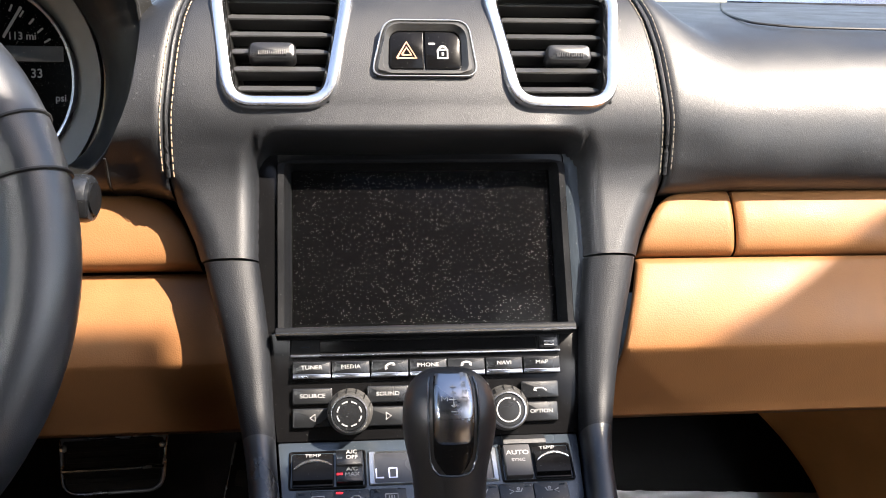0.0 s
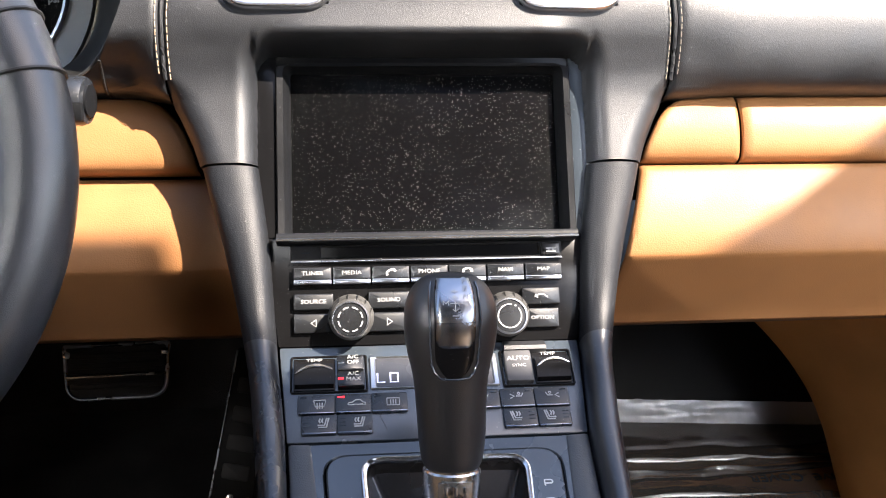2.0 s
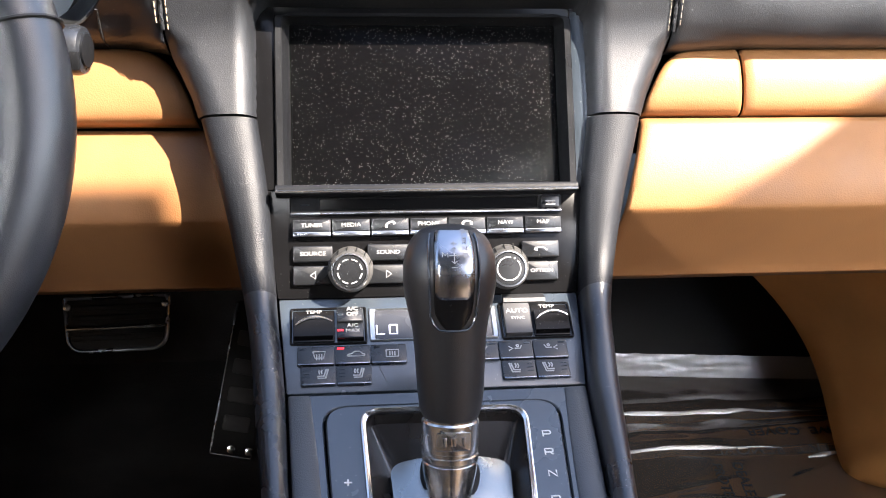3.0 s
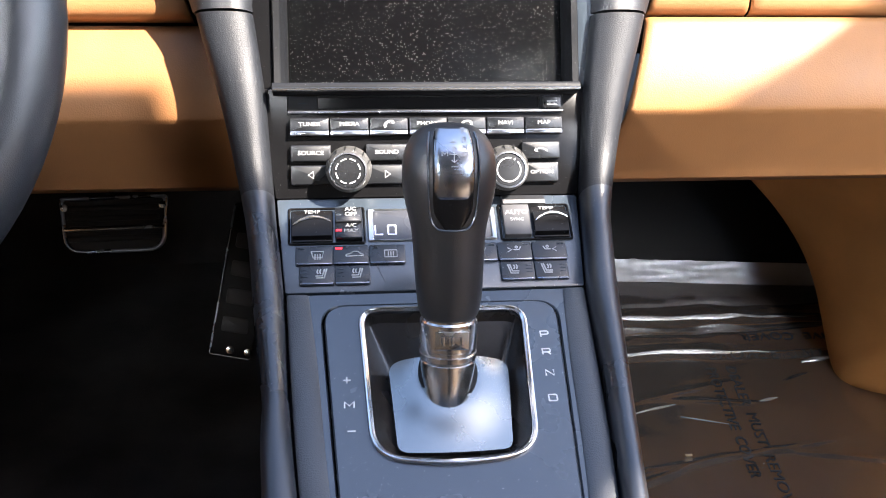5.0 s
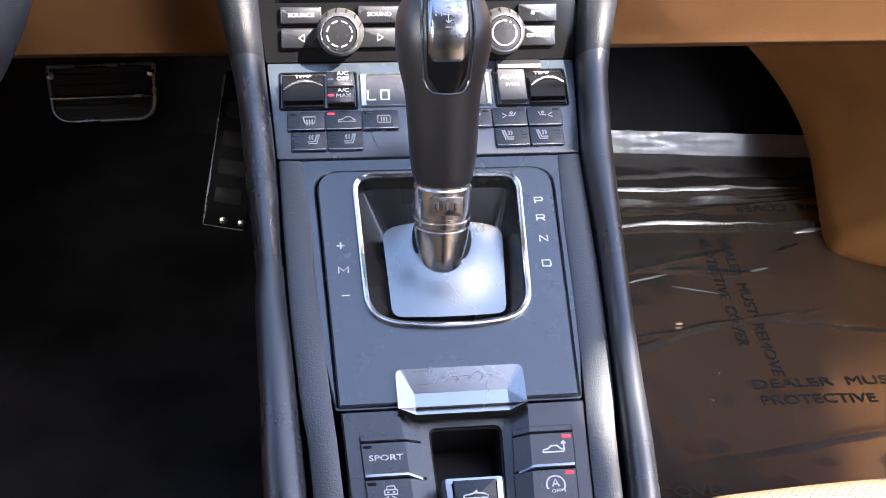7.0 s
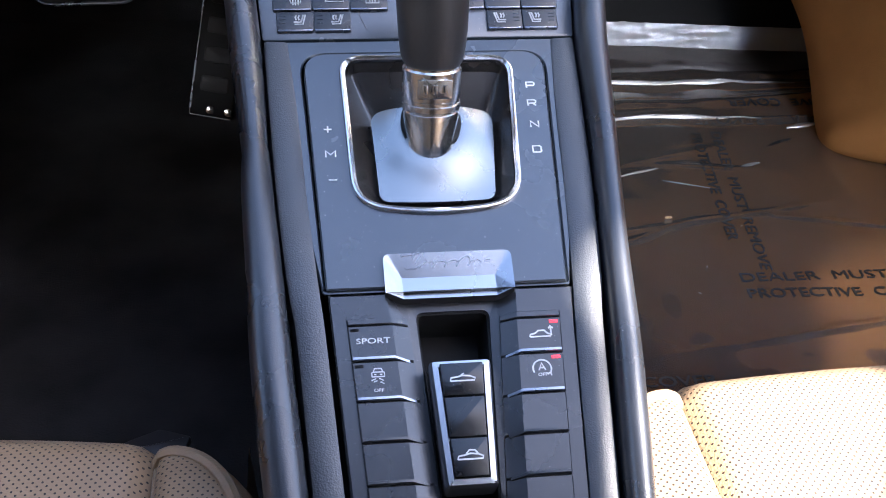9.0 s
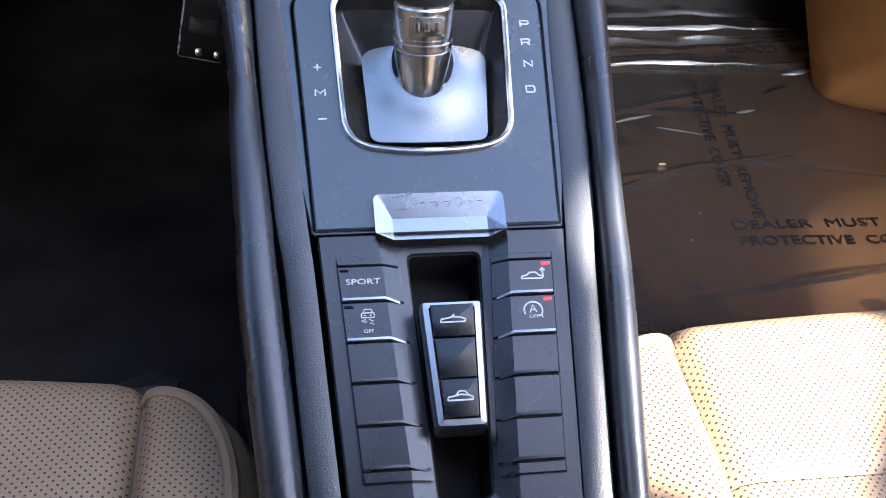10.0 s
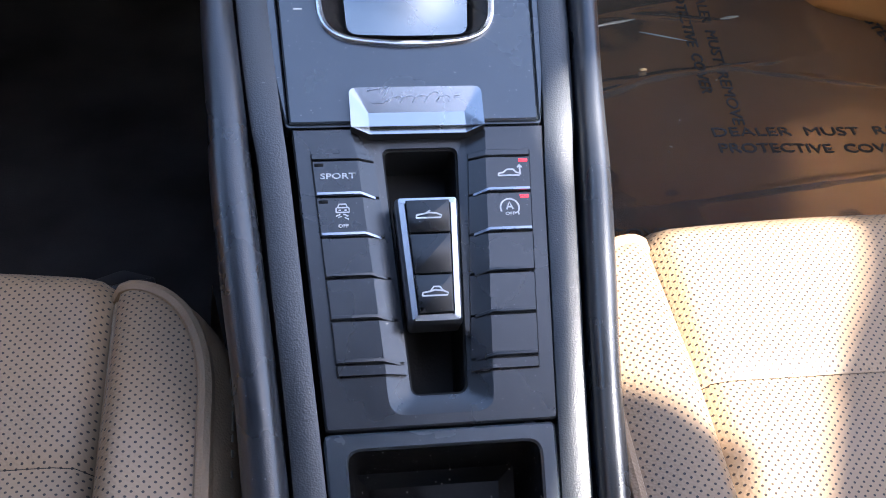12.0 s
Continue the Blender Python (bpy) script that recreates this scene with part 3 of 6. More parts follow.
# hazard and lock switches between the vents
def switch_panel():
    ob = thing("hazard_lock_switch", "black hazard light and door lock switches in a silver surround", "switch", STACK @ pose(0.0005, -0.0028, 0))
    H = 0.0310
    o = rounded([(-0.0325, 0.2168), (0.0342, 0.2168), (0.0290, 0.2545), (-0.0236, 0.2545)], 0.009, 6)
    part("surround", hoop(o, rounded([(-0.0214, 0.2219), (0.0244, 0.2219), (0.0238, 0.2476), (-0.0200, 0.2476)], [0.0035, 0.0035, 0.0075, 0.0075], 6), H - 0.002, H + 0.0045, 0.0034, H - 0.004), VANE, ob)
    part("rim", hoop(inset(o, 0.0001), inset(o, 0.0012), H, H + 0.0035, 0.0004), SILVER, ob)
    part("recess", slab(inset(o, 0.005), H - 0.006, H - 0.002, 0.0003), DULL, ob)
    for nm, x0, x1 in (("hazard_button", -0.0205, 0.0008), ("lock_button", 0.0014, 0.0235)):
        b = part(nm, slab(rounded([(x0, 0.2225), (x1, 0.2225), (x1, 0.2470), (x0, 0.2470)], [0.003, 0.001, 0.001, 0.008] if x0 < 0 else [0.001, 0.003, 0.008, 0.001]), H - 0.003, H + 0.0015, 0.0008), GLOSS, ob)
        if nm == "hazard_button":
            part("triangle", strokes([[(-.5, -.42), (.5, -.42), (0, .46), (-.5, -.42)], [(-.25, -.25), (.25, -.25), (0, .16), (-.25, -.25)]], -0.0098, 0.2345, H + 0.0016, 0.012, 0.1), AMBER, b)
        else:
            part("padlock", strokes([[(-.2, .05), (.35, .05), (.35, -.45), (-.2, -.45), (-.2, .05)], arc(.08, .05, .2, 0, 180), [(.08, -.1), (.08, -.3)], [(-.7, .4), (-.35, .4)]], 0.0115, 0.2345, H + 0.0016, 0.011, 0.12), WHITE, b)


switch_panel()


# ---------------------------------------------------------------- tan lower panels of the dashboard
LOW = [(0.1080, -0.010), (0.1077, -0.003), (0.1045, 0.0015), (0.098, 0.0035), (0.085, 0.0065), (0.065, 0.0075), (0.052, 0.0055), (0.0485, 0.0035), (0.0455, -0.0005), (0.040, -0.0085), (0.028, -0.0265), (0.018, -0.0415), (0.0135, -0.047), (0.0115, -0.052), (0.0115, -0.080)]
DRAW = [(0.1092, -0.012), (0.1095, -0.003), (0.1125, 0.0025), (0.120, 0.0055), (0.132, 0.0065), (0.144, 0.0045), (0.1505, 0.001), (0.153, -0.005), (0.153, -0.02)]
DRAW_HIGH = DRAW[:5] + [(0.148, 0.0045), (0.1545, 0.001), (0.157, -0.005), (0.157, -0.02)]


def strip(prof, xa, xb, s_, back=-0.012, nx=24, end=0.004, sub=3):
    """A soft-edged panel: a section along x, from xa(v) to xb, rolled in at both ends."""
    pr = curve3(prof, sub)

    def f(u, w):
        p = pr[round(w * (len(pr) - 1))]
        a = xa(p.x) if callable(xa) else xa
        x = a + (xb - a) * u
        d = min(x - a, xb - x)
        return STACK @ Vector((s_ * x, p.x, p.y + back - end * (1 - ease(d, end))))
    return sheet(nx, len(pr) - 1, lambda u, w: f(0.5 - 0.5 * math.cos(math.pi * u), w))


glove = thing("glove_compartment", "tan leather glove compartment door with a drawer strip above it", "glove compartment")
edge = lambda v: span(v, XO) + 0.0025
part("compartment_door", strip(LOW, lambda v: span(v, [(-0.02, 0.113), (0.05, 0.122), (0.108, 0.1362)]), 0.70, 1, back=-0.003, nx=50), TAN, glove)
part("drawer_end", strip(DRAW, lambda v: span(v, [(0.11, 0.136), (0.12, 0.1395), (0.135, 0.147), (0.143, 0.153), (0.148, 0.160), (0.153, 0.175)]), 0.2005, 1, back=-0.003, nx=24), TAN, glove, "short tan leather drawer end")
part("drawer_front", strip(DRAW, 0.2020, 0.70, 1, back=-0.003, nx=40), TAN, glove)
part("gap_filler", sheet(2, 4, lambda u, w: STACK @ Vector((0.125 + 0.6 * u, 0.09 + 0.065 * w, -0.030))), DULL, glove)
knee = thing("knee_panel", "tan leather knee panel under the steering column", "panel")
part("lower_panel", strip(LOW, lambda v: span(v, [(-0.02, 0.100), (0.05, 0.110), (0.108, 0.126)]), 0.70, -1, back=-0.030, nx=50), TAN, knee)
part("upper_panel", strip(DRAW_HIGH, lambda v: span(v, [(0.11, 0.1375), (0.12, 0.1405), (0.135, 0.1465), (0.144, 0.1525), (0.150, 0.158), (0.154, 0.166), (0.157, 0.180)]), 0.70, -1, back=-0.020, nx=40), TAN, knee)
part("gap_filler", sheet(2, 4, lambda u, w: STACK @ Vector((-0.125 - 0.6 * u, 0.09 + 0.065 * w, -0.056))), DULL, knee)


# ---------------------------------------------------------------- infotainment unit
def infotainment():
    ob = thing("infotainment_unit", "black infotainment unit with a dusty switched-off screen", "car stereo", STACK)
    win = rounded([(-0.0805, 0.0655), (0.0830, 0.0655), (0.0830, 0.1670), (-0.0805, 0.1670)], 0.002, 3)
    big = rounded([(-0.0892, 0.0640), (0.0915, 0.0640), (0.0915, 0.1700), (-0.0892, 0.1700)], 0.003, 3)
    # face plate in pieces round the window
    for nm, q in (("lower_face", rounded([(-0.0895, 0.0), (0.0895, 0.0), (0.0965, 0.0645), (-0.0965, 0.0645)], 0.001)),
                  ("side_face", rounded([(-0.1045, 0.0645), (-0.0890, 0.0645), (-0.0890, 0.190), (-0.1055, 0.190)], 0.001)),
                  ("side_face", rounded([(0.0913, 0.0645), (0.1030, 0.0645), (0.1055, 0.190), (0.0913, 0.190)], 0.001)),
                  ("top_face", rounded([(-0.0890, 0.1698), (0.0913, 0.1698), (0.0913, 0.190), (-0.0890, 0.190)], 0.001))):
        # Right side face takes the lighter plastic for the light falling on it.
        part(nm, slab(q, -0.02, 0.0 if nm != "side_face" else 0.0005, 0.0005), SATIN if nm == "side_face" and q[0].x > 0 else GLOSS, ob)
    up = lambda q, h: [(p.x, p.y, h) for p in q]
    # Frame darkened to hold the shade under the dashboard brow.
    part("screen_frame", loft([up(big, -0.002), up(big, 0.0025), up(inset(big, 0.0006), 0.0032), up(inset(win, -0.0045), 0.0030), up(inset(win, -0.001), -0.003), up(win, -0.0085)], caps=(False, False)), BEZEL, ob)
    part("screen", slab(inset(win, -0.001), -0.0115, -0.0072, 0.0003), GLASS, ob, "dusty dark glass screen")
    # folding cover ledge with a bright edge
    led = [(0.0600, 0.002), (0.0608, 0.0125), (0.0620, 0.0140), (0.0640, 0.0140), (0.0655, 0.0130), (0.0672, 0.0020), (0.0672, -0.006), (0.0600, -0.006)]
    part("ledge", loft([[(x, v, h) for v, h in led] for x in (-0.0895, 0.0895)]), BEZEL, ob)
    part("ledge_trim", loft([[(x, v, h) for v, h in ((0.0606, 0.0130), (0.0610, 0.0146), (0.0620, 0.0148), (0.0626, 0.0140))] for x in (-0.0895, 0.0895)]), CHROME, ob, "thin chrome edge")
    # disc slot
    o = box2(-0.0818, 0.0500, 0.0820, 0.0606, 0.0015)
    part("disc_slot", hoop(o, rounded([(-0.0640, 0.0522), (0.0672, 0.0522), (0.0672, 0.0588), (-0.0640, 0.0588)], 0.001, 4), -0.001, 0.0014, 0.0006, -0.012), BEZEL, ob)
    part("slot_lip", slab(box2(-0.064, 0.0526, 0.067, 0.0542, 0.0005), -0.01, -0.0015), RUBBER, ob)
    part("slot_trim", slab(box2(-0.0816, 0.0492, 0.0815, 0.0507, 0.0005), -0.001, 0.0026), GUNMETAL, ob, "thin silver strip")
    ej = part("eject_button", slab(box2(0.0688, 0.0513, 0.0800, 0.0588, 0.0012), -0.001, 0.0040, 0.0008), BUTTON, ob)
    part("eject_mark", strokes([[(-.5, -.25), (.5, -.25)], [(-.5, .05), (.5, .05)], arc(0, .05, .28, 180, 360)], 0.0744, 0.0550, 0.0041, 0.006, 0.16), WHITE, ej)
    part("lamp_mark", slab(box2(-0.0755, 0.0548, -0.0700, 0.0558, 0.0003), 0.001, 0.0017), SATIN, ob)
    names = ["TUNER", "MEDIA", "", "PHONE", "", "NAVI", "MAP"]
    for k, w in enumerate(names):
        x0 = -0.0805 + 0.02305 * k
        b = part("source_button", slab(box2(x0 + 0.0003, 0.0388, x0 + 0.0227, 0.0464, 0.0008), -0.001, 0.0040, 0.0008), BUTTON, ob)
        part("button_edge", slab(box2(x0 + 0.0004, 0.0362, x0 + 0.0226, 0.0391, 0.0006), -0.001, 0.0043, 0.0006), GUNMETAL, b, "bright lower edge")
        cx = x0 + 0.0115
        if w:
            part("caption", lettering(w, cx, 0.0428, 0.0041, 0.0033, 1.2), WHITE, b)
        else:
            part("handset", strokes([arc(0, -.5, .7, 130, 50, 8), [(-.45, .04), (-.5, -.12), (-.3, -.05)], [(.45, .04), (.5, -.12), (.3, -.05)]], cx, 0.0428, 0.0041, 0.0060, 0.2, 25 if k == 2 else 0), WHITE, b)

    def key(x0, v0, x1, v1, word="", lines=None, size=0.0033, lsize=0.005, w=0.13):
        b = part("function_button", slab(box2(x0, v0, x1, v1, 0.001), -0.001, 0.0034, 0.0008), BUTTON, ob)
        cx, cv = (x0 + x1) / 2, (v0 + v1) / 2
        if word:
            part("caption", lettering(word, cx, cv, 0.0035, size, 1.2), WHITE, b)
        if lines:
            part("icon", strokes(lines, cx, cv, 0.0035, lsize, w), WHITE, b)
        return b
    tri = [[(-.3, 0), (.25, .38), (.25, -.38), (-.3, 0), (.25, .38)]]
    key(-0.0803, 0.0214, -0.0570, 0.0308, "SOURCE")
    key(-0.0366, 0.0214, -0.0120, 0.0312, "SOUND")
    key(-0.0803, 0.0078, -0.0570, 0.0190, "", tri, lsize=0.0055, w=0.12)
    key(-0.0366, 0.0078, -0.0120, 0.0190, "", [[(-a, b) for a, b in tri[0]]], lsize=0.0055, w=0.12)
    key(0.0125, 0.0214, 0.0365, 0.0312)
    key(0.0125, 0.0078, 0.0365, 0.0190)
    key(0.0560, 0.0214, 0.0788, 0.0316, "", [[(-.7, -.1), (-.3, .15), (.3, .15), (.7, -.15)], [(-.35, -.15), (-.7, -.1), (-.55, .2)]], lsize=0.0056)
    key(0.0575, 0.0076, 0.0778, 0.0192, "OPTION", size=0.0031)
    # each knob is sheared down from its collar to fit the camera's view
    for xb, vb, x, v in ((-0.0467, 0.0170, -0.0475, 0.0144), (0.0466, 0.0165, 0.0454, 0.0140)):
        prof = [(0.0136, -0.001), (0.0136, 0.0030), (0.0130, 0.0042), (0.0124, 0.0052), (0.0126, 0.0075), (0.0121, 0.0130), (0.0116, 0.0152), (0.0108, 0.0164), (0.0098, 0.0168), (0.0094, 0.0160), (0.0094, 0.0152)]
        rings = []
        for r, h in prof:
            t = min(1.0, max(0.0, h / 0.016))
            cx, cv = xb + (x - xb) * t, vb + (v - vb) * t
            rings.append([(cx + r * math.cos(2 * math.pi * k / 48), cv + r * math.sin(2 * math.pi * k / 48), h) for k in range(48)])
        kn = part("rotary_knob", loft(rings, caps=(True, False)), KNOB, ob)
        part("knob_ring", lathe([(0.0108, 0.0162), (0.0106, 0.0170), (0.0098, 0.0171), (0.0094, 0.0160)], 48, cx=x, cy=v, caps=(False, False)), GUNMETAL, kn, "thin silver ring")
        part("knob_cap", lathe([(0.0095, 0.0150), (0.0093, 0.0164), (0.002, 0.0168)], 40, cx=x, cy=v), BUTTON, kn)
        if x < 0:
            for a in range(0, 360, 45):
                part("dial_mark", strokes([arc(0, 0, .5, a + 6, a + 36, 5)], x, v, 0.0169, 0.0140, 0.055), WHITE, kn)
        else:
            part("dial_mark", strokes([arc(0, 0, .5, 78, 402, 30)], x, v, 0.0169, 0.0138, 0.055), WHITE, kn)
            part("dial_mark", lathe([(0.0007, 0.0168), (0.0006, 0.0171), (0.0002, 0.0172)], 10, cx=x + 0.0035, cy=v + 0.0060), WHITE, kn)
        for a in range(20, 180, 26):
            c, q = math.cos(radians(a)), math.sin(radians(a))
            rib = [(xb + (x - xb) * t + (0.0128 - 0.0008 * t) * c, vb + (v - vb) * t + (0.0128 - 0.0008 * t) * q, 0.004 + 0.0105 * t) for t in (0, 0.5, 1)]
            part("knob_rib", tube(rib, 0.0004, 5), DULL, kn)


infotainment()


# ---------------------------------------------------------------- climate controls
SEAT_ICON = [[(-.35, .5), (-.15, -.3), (.45, -.3)], [(-.2, .5), (-.02, -.12), (.5, -.12)]]
HEAT = [[(.1, .05), (.18, .25), (.1, .45)], [(.3, .05), (.38, .25), (.3, .45)]]
AIR = [[(-.1, .1), (.35, .1), (.5, .4)], arc(.15, .35, .1, 0, 360, 8), [(-.6, .3), (-.25, .1), (-.6, -.1)]]
SCREEN_ICON = [[(-.5, .35), (.5, .35), (.35, -.25), (-.35, -.25), (-.5, .35)], [(-.2, -.45), (-.2, .1)], [(0, -.45), (0, .1)], [(.2, -.45), (.2, .1)]]
REAR_ICON = [[(-.5, .35), (.5, .35), (.5, -.3), (-.5, -.3), (-.5, .35)], [(-.2, -.2), (-.2, .2)], [(0, -.2), (0, .2)], [(.2, -.2), (.2, .2)]]
CAR_ICON = [[(-.7, -.15), (-.65, .02), (-.35, .08), (-.1, .28), (.3, .28), (.5, .06), (.7, 0), (.7, -.15), (-.7, -.15)]]


def climate():
    ob = thing("climate_panel", "satin black climate control panel with lit red lamps", "control panel", CLIMATE)
    L = 0.0651
    part("face", slab(rounded([(-0.0838, -L + 0.0006), (0.0838, -L + 0.0006), (0.0890, -0.0004), (-0.0890, -0.0004)], 0.0015, 3), -0.02, 0.0, 0.0006), SATIN, ob)

    def well(x0, v0, x1, v1, r=0.002):
        return part("recess", hoop(box2(x0 - 0.0012, v0 - 0.0012, x1 + 0.0012, v1 + 0.0012, r), box2(x0, v0, x1, v1, r * 0.8), -0.002, 0.0012, 0.0005, -0.004), GLOSS, ob)
    well(-0.0812, -0.0318, -0.0395, -0.0085)
    well(0.0408, -0.0318, 0.0812, -0.0085)
    for x0, x1 in ((-0.0806, -0.0568), (0.0590, 0.0806)):
        part("rocker_bed", slab(box2(x0, -0.0312, x1, -0.0092, 0.001), -0.002, 0.0008), GLOSS, ob)
        prof = [(-0.0300, 0.0005), (-0.0290, 0.0040), (-0.0225, 0.0052), (-0.0190, 0.0066), (-0.0172, 0.0068), (-0.0162, 0.0045), (-0.0142, 0.0020), (-0.0138, 0.0005)]
        rk = part("temperature_rocker", loft([[(x, v, h) for v, h in prof] for x in (x0 + 0.0008, x1 - 0.0008)]), GLOSS, ob)
        xm, half = (x0 + x1) / 2, (x1 - x0) / 2 - 0.0012
        # Bright tapered arc also stands for the swoosh of light on the gloss rocker.
        part("rocker_trim", tube([(xm + half * u, -0.0182 - 0.0034 * abs(u - 0.15) ** 2.2, 0.0071 - 0.0012 * u * u) for u in np.linspace(-1, 1, 17)], [0.0003 + 0.0009 * (1 - abs(u)) ** 0.5 for u in np.linspace(-1, 1, 17)], 8), CHROME, rk, "bright finger edge")
        part("caption", lettering("TEMP", (x0 + x1) / 2 - (0.0012 if x0 > 0 else 0.0), -0.0108, 0.0012, 0.0031, 1.25), WHITE, ob)
    for word, v0, v1 in (("A/C\nOFF", -0.0198, -0.0094), ("A/C\nMAX", -0.0310, -0.0202)):
        b = part("air_button", slab(box2(-0.0556, v0, -0.0402, v1, 0.0008), -0.002, 0.0040, 0.0008), BUTTON, ob)
        part("caption", lettering(word, -0.0465, (v0 + v1) / 2 + (0.0018 if "OFF" in word else 0.0012), 0.0041, 0.0036, 1.1), WHITE, b)
        part("lamp", slab(box2(-0.0552, v1 - 0.0062, -0.0518, v1 - 0.0046, 0.0003), 0.003, 0.0043), RED if "MAX" in word else SATIN, b, "lit red lamp" if "MAX" in word else "")
    b = part("auto_button", slab(box2(0.0420, -0.0310, 0.0578, -0.0094, 0.001), -0.002, 0.0040, 0.0008), GREY_KEY, ob, "silver automatic button")
    part("button_hood", loft([[(x, v, h) for v, h in ((-0.0095, 0.0002), (-0.0090, 0.0040), (-0.0066, 0.0046), (-0.0010, 0.0010), (-0.0010, 0.0))] for x in (0.0428, 0.0680)]), SOFT, ob)
    part("caption", lettering("AUTO", 0.0500, -0.0155, 0.0041, 0.0042, 1.15), WHITE, b)
    part("caption", lettering("SYNC", 0.0500, -0.0205, 0.0041, 0.0028, 1.15), WHITE, b)
    part("display_frame", hoop(box2(-0.0370, -0.0316, 0.0380, -0.0090, 0.0015), box2(-0.0335, -0.0305, 0.0345, -0.0102, 0.001), -0.002, 0.0014, 0.0006, -0.003), SILVER, ob, "silver display frame")
    d = part("display", slab(box2(-0.0337, -0.0307, 0.0347, -0.0100, 0.001), -0.006, 0.0007), DISPLAY, ob)
    part("digits", strokes([[(-.95, .5), (-.95, -.5), (-.25, -.5)], [(.25, .5), (.95, .5), (.95, -.5), (.25, -.5), (.25, .5)]], -0.0268, -0.0240, 0.0009, 0.0062, 0.16), LCD, d, "lit temperature digits")
    top = [(-0.0780, -0.0575, SCREEN_ICON, False), (-0.0570, -0.0372, CAR_ICON, True), (-0.0367, -0.0165, REAR_ICON, False),
           (0.0165, 0.0362, AIR, False), (0.0367, 0.0562, AIR, False), (0.0567, 0.0765, [[(-a, b) for a, b in p] for p in AIR], False)]
    for x0, x1, icon, lit in top:
        b = part("air_flow_button", slab(box2(x0 - 0.0001, -0.0470, x1 + 0.0001, -0.0347, 0.0010), -0.001, 0.0018, 0.0005), BUTTON, ob)
        part("button_edge", slab(box2(x0 + 0.0004, -0.0473, x1 - 0.0004, -0.0461, 0.0003), -0.001, 0.0023, 0.0004), GUNMETAL, b, "thin bright edge")
        part("icon", strokes(icon, (x0 + x1) / 2 + (0.002 if x0 < 0 else 0), -0.0410, 0.0019, 0.0070, 0.1), WHITE, b)
        lx = x0 + 0.0012 if x0 < 0 else x1 - 0.0052
        part("lamp", slab(box2(lx, -0.0373, lx + 0.004, -0.0360, 0.0003), 0.001, 0.0022), RED if lit else SATIN, b, "lit red lamp" if lit else "")
    for x0, x1, flip in ((-0.0760, -0.0567, 1), (-0.0562, -0.0368, 1), (0.0372, 0.0562, -1), (0.0567, 0.0756, -1)):
        b = part("seat_button", slab(box2(x0 - 0.0001, -0.0600, x1 + 0.0001, -0.0479, 0.0010), -0.001, 0.0018, 0.0005), BUTTON, ob)
        part("button_edge", slab(box2(x0 + 0.0004, -0.0603, x1 - 0.0004, -0.0591, 0.0003), -0.001, 0.0023, 0.0004), GUNMETAL, b, "thin bright edge")
        icon = [[(-flip * a, c) for a, c in p] for p in SEAT_ICON + HEAT]
        part("icon", strokes(icon, (x0 + x1) / 2 + 0.003 * flip, -0.0538, 0.0019, 0.0074, 0.12), WHITE, b)
        for k in range(3):
            lx = x0 + 0.0012 if flip > 0 else x1 - 0.0048
            part("lamp", slab(box2(lx, -0.0512 - 0.0022 * k, lx + 0.0036, -0.0504 - 0.0022 * k, 0.0002), 0.001, 0.0021), SATIN, b)


climate()
mark = [(-0.0325, -0.0465), (-0.0318, -0.0500), (-0.0300, -0.0545), (-0.0285, -0.0580)]
scratch = thing("scratch", "pale scratch worn into the climate panel face", "scratch", CLIMATE)
part("scratch_line", strokes([mark], 0, 0, 0.0001, 1.0, 0.0004), GREY_KEY, scratch)


# ---------------------------------------------------------------- centre console
console = thing("centre_console", "black leather centre console with raised side rails", "console")
LC, LD = 0.1537, 0.1340
#  facet, along, outer, inner half widths, height
RAIL = [(STACK, 0.1065, 0.1325, 0.1000, 0.0125), (STACK, 0.090, 0.1285, 0.0978, 0.0125), (STACK, 0.057, 0.1200, 0.0938, 0.013), (STACK, 0.020, 0.1125, 0.0915, 0.014), (CLIMATE, -0.016, 0.1065, 0.0890, 0.016),
        (CLIMATE, -0.045, 0.1030, 0.0862, 0.016), (SHIFT, -0.010, 0.1005, 0.0838, 0.014), (SHIFT, -0.050, 0.0962, 0.0820, 0.0125), (SHIFT, -0.095, 0.0915, 0.0788, 0.0115),
        (SHIFT, -0.140, 0.0872, 0.0748, 0.011), (BANK, -0.030, 0.0846, 0.0712, 0.011), (BANK, -0.075, 0.0805, 0.0672, 0.011), (BANK, -0.125, 0.0755, 0.0630, 0.011), (BANK, -0.20, 0.0710, 0.0580, 0.011),
        (BANK, -0.30, 0.0640, 0.0530, 0.011)]


def stations():
    rows = []
    for M, v, o, i, h in RAIL:
        c = M @ Vector((0, v, 0))
        a = math.atan2(M[2][1], M[1][1])
        rows.append((c.y, c.z, a, o, i, h))
    return curve3(rows, 5)


def on_rail(st, x, h):
    y, z, a = st[0], st[1], st[2]
    return (x, y - math.sin(a) * h, z + math.cos(a) * h)


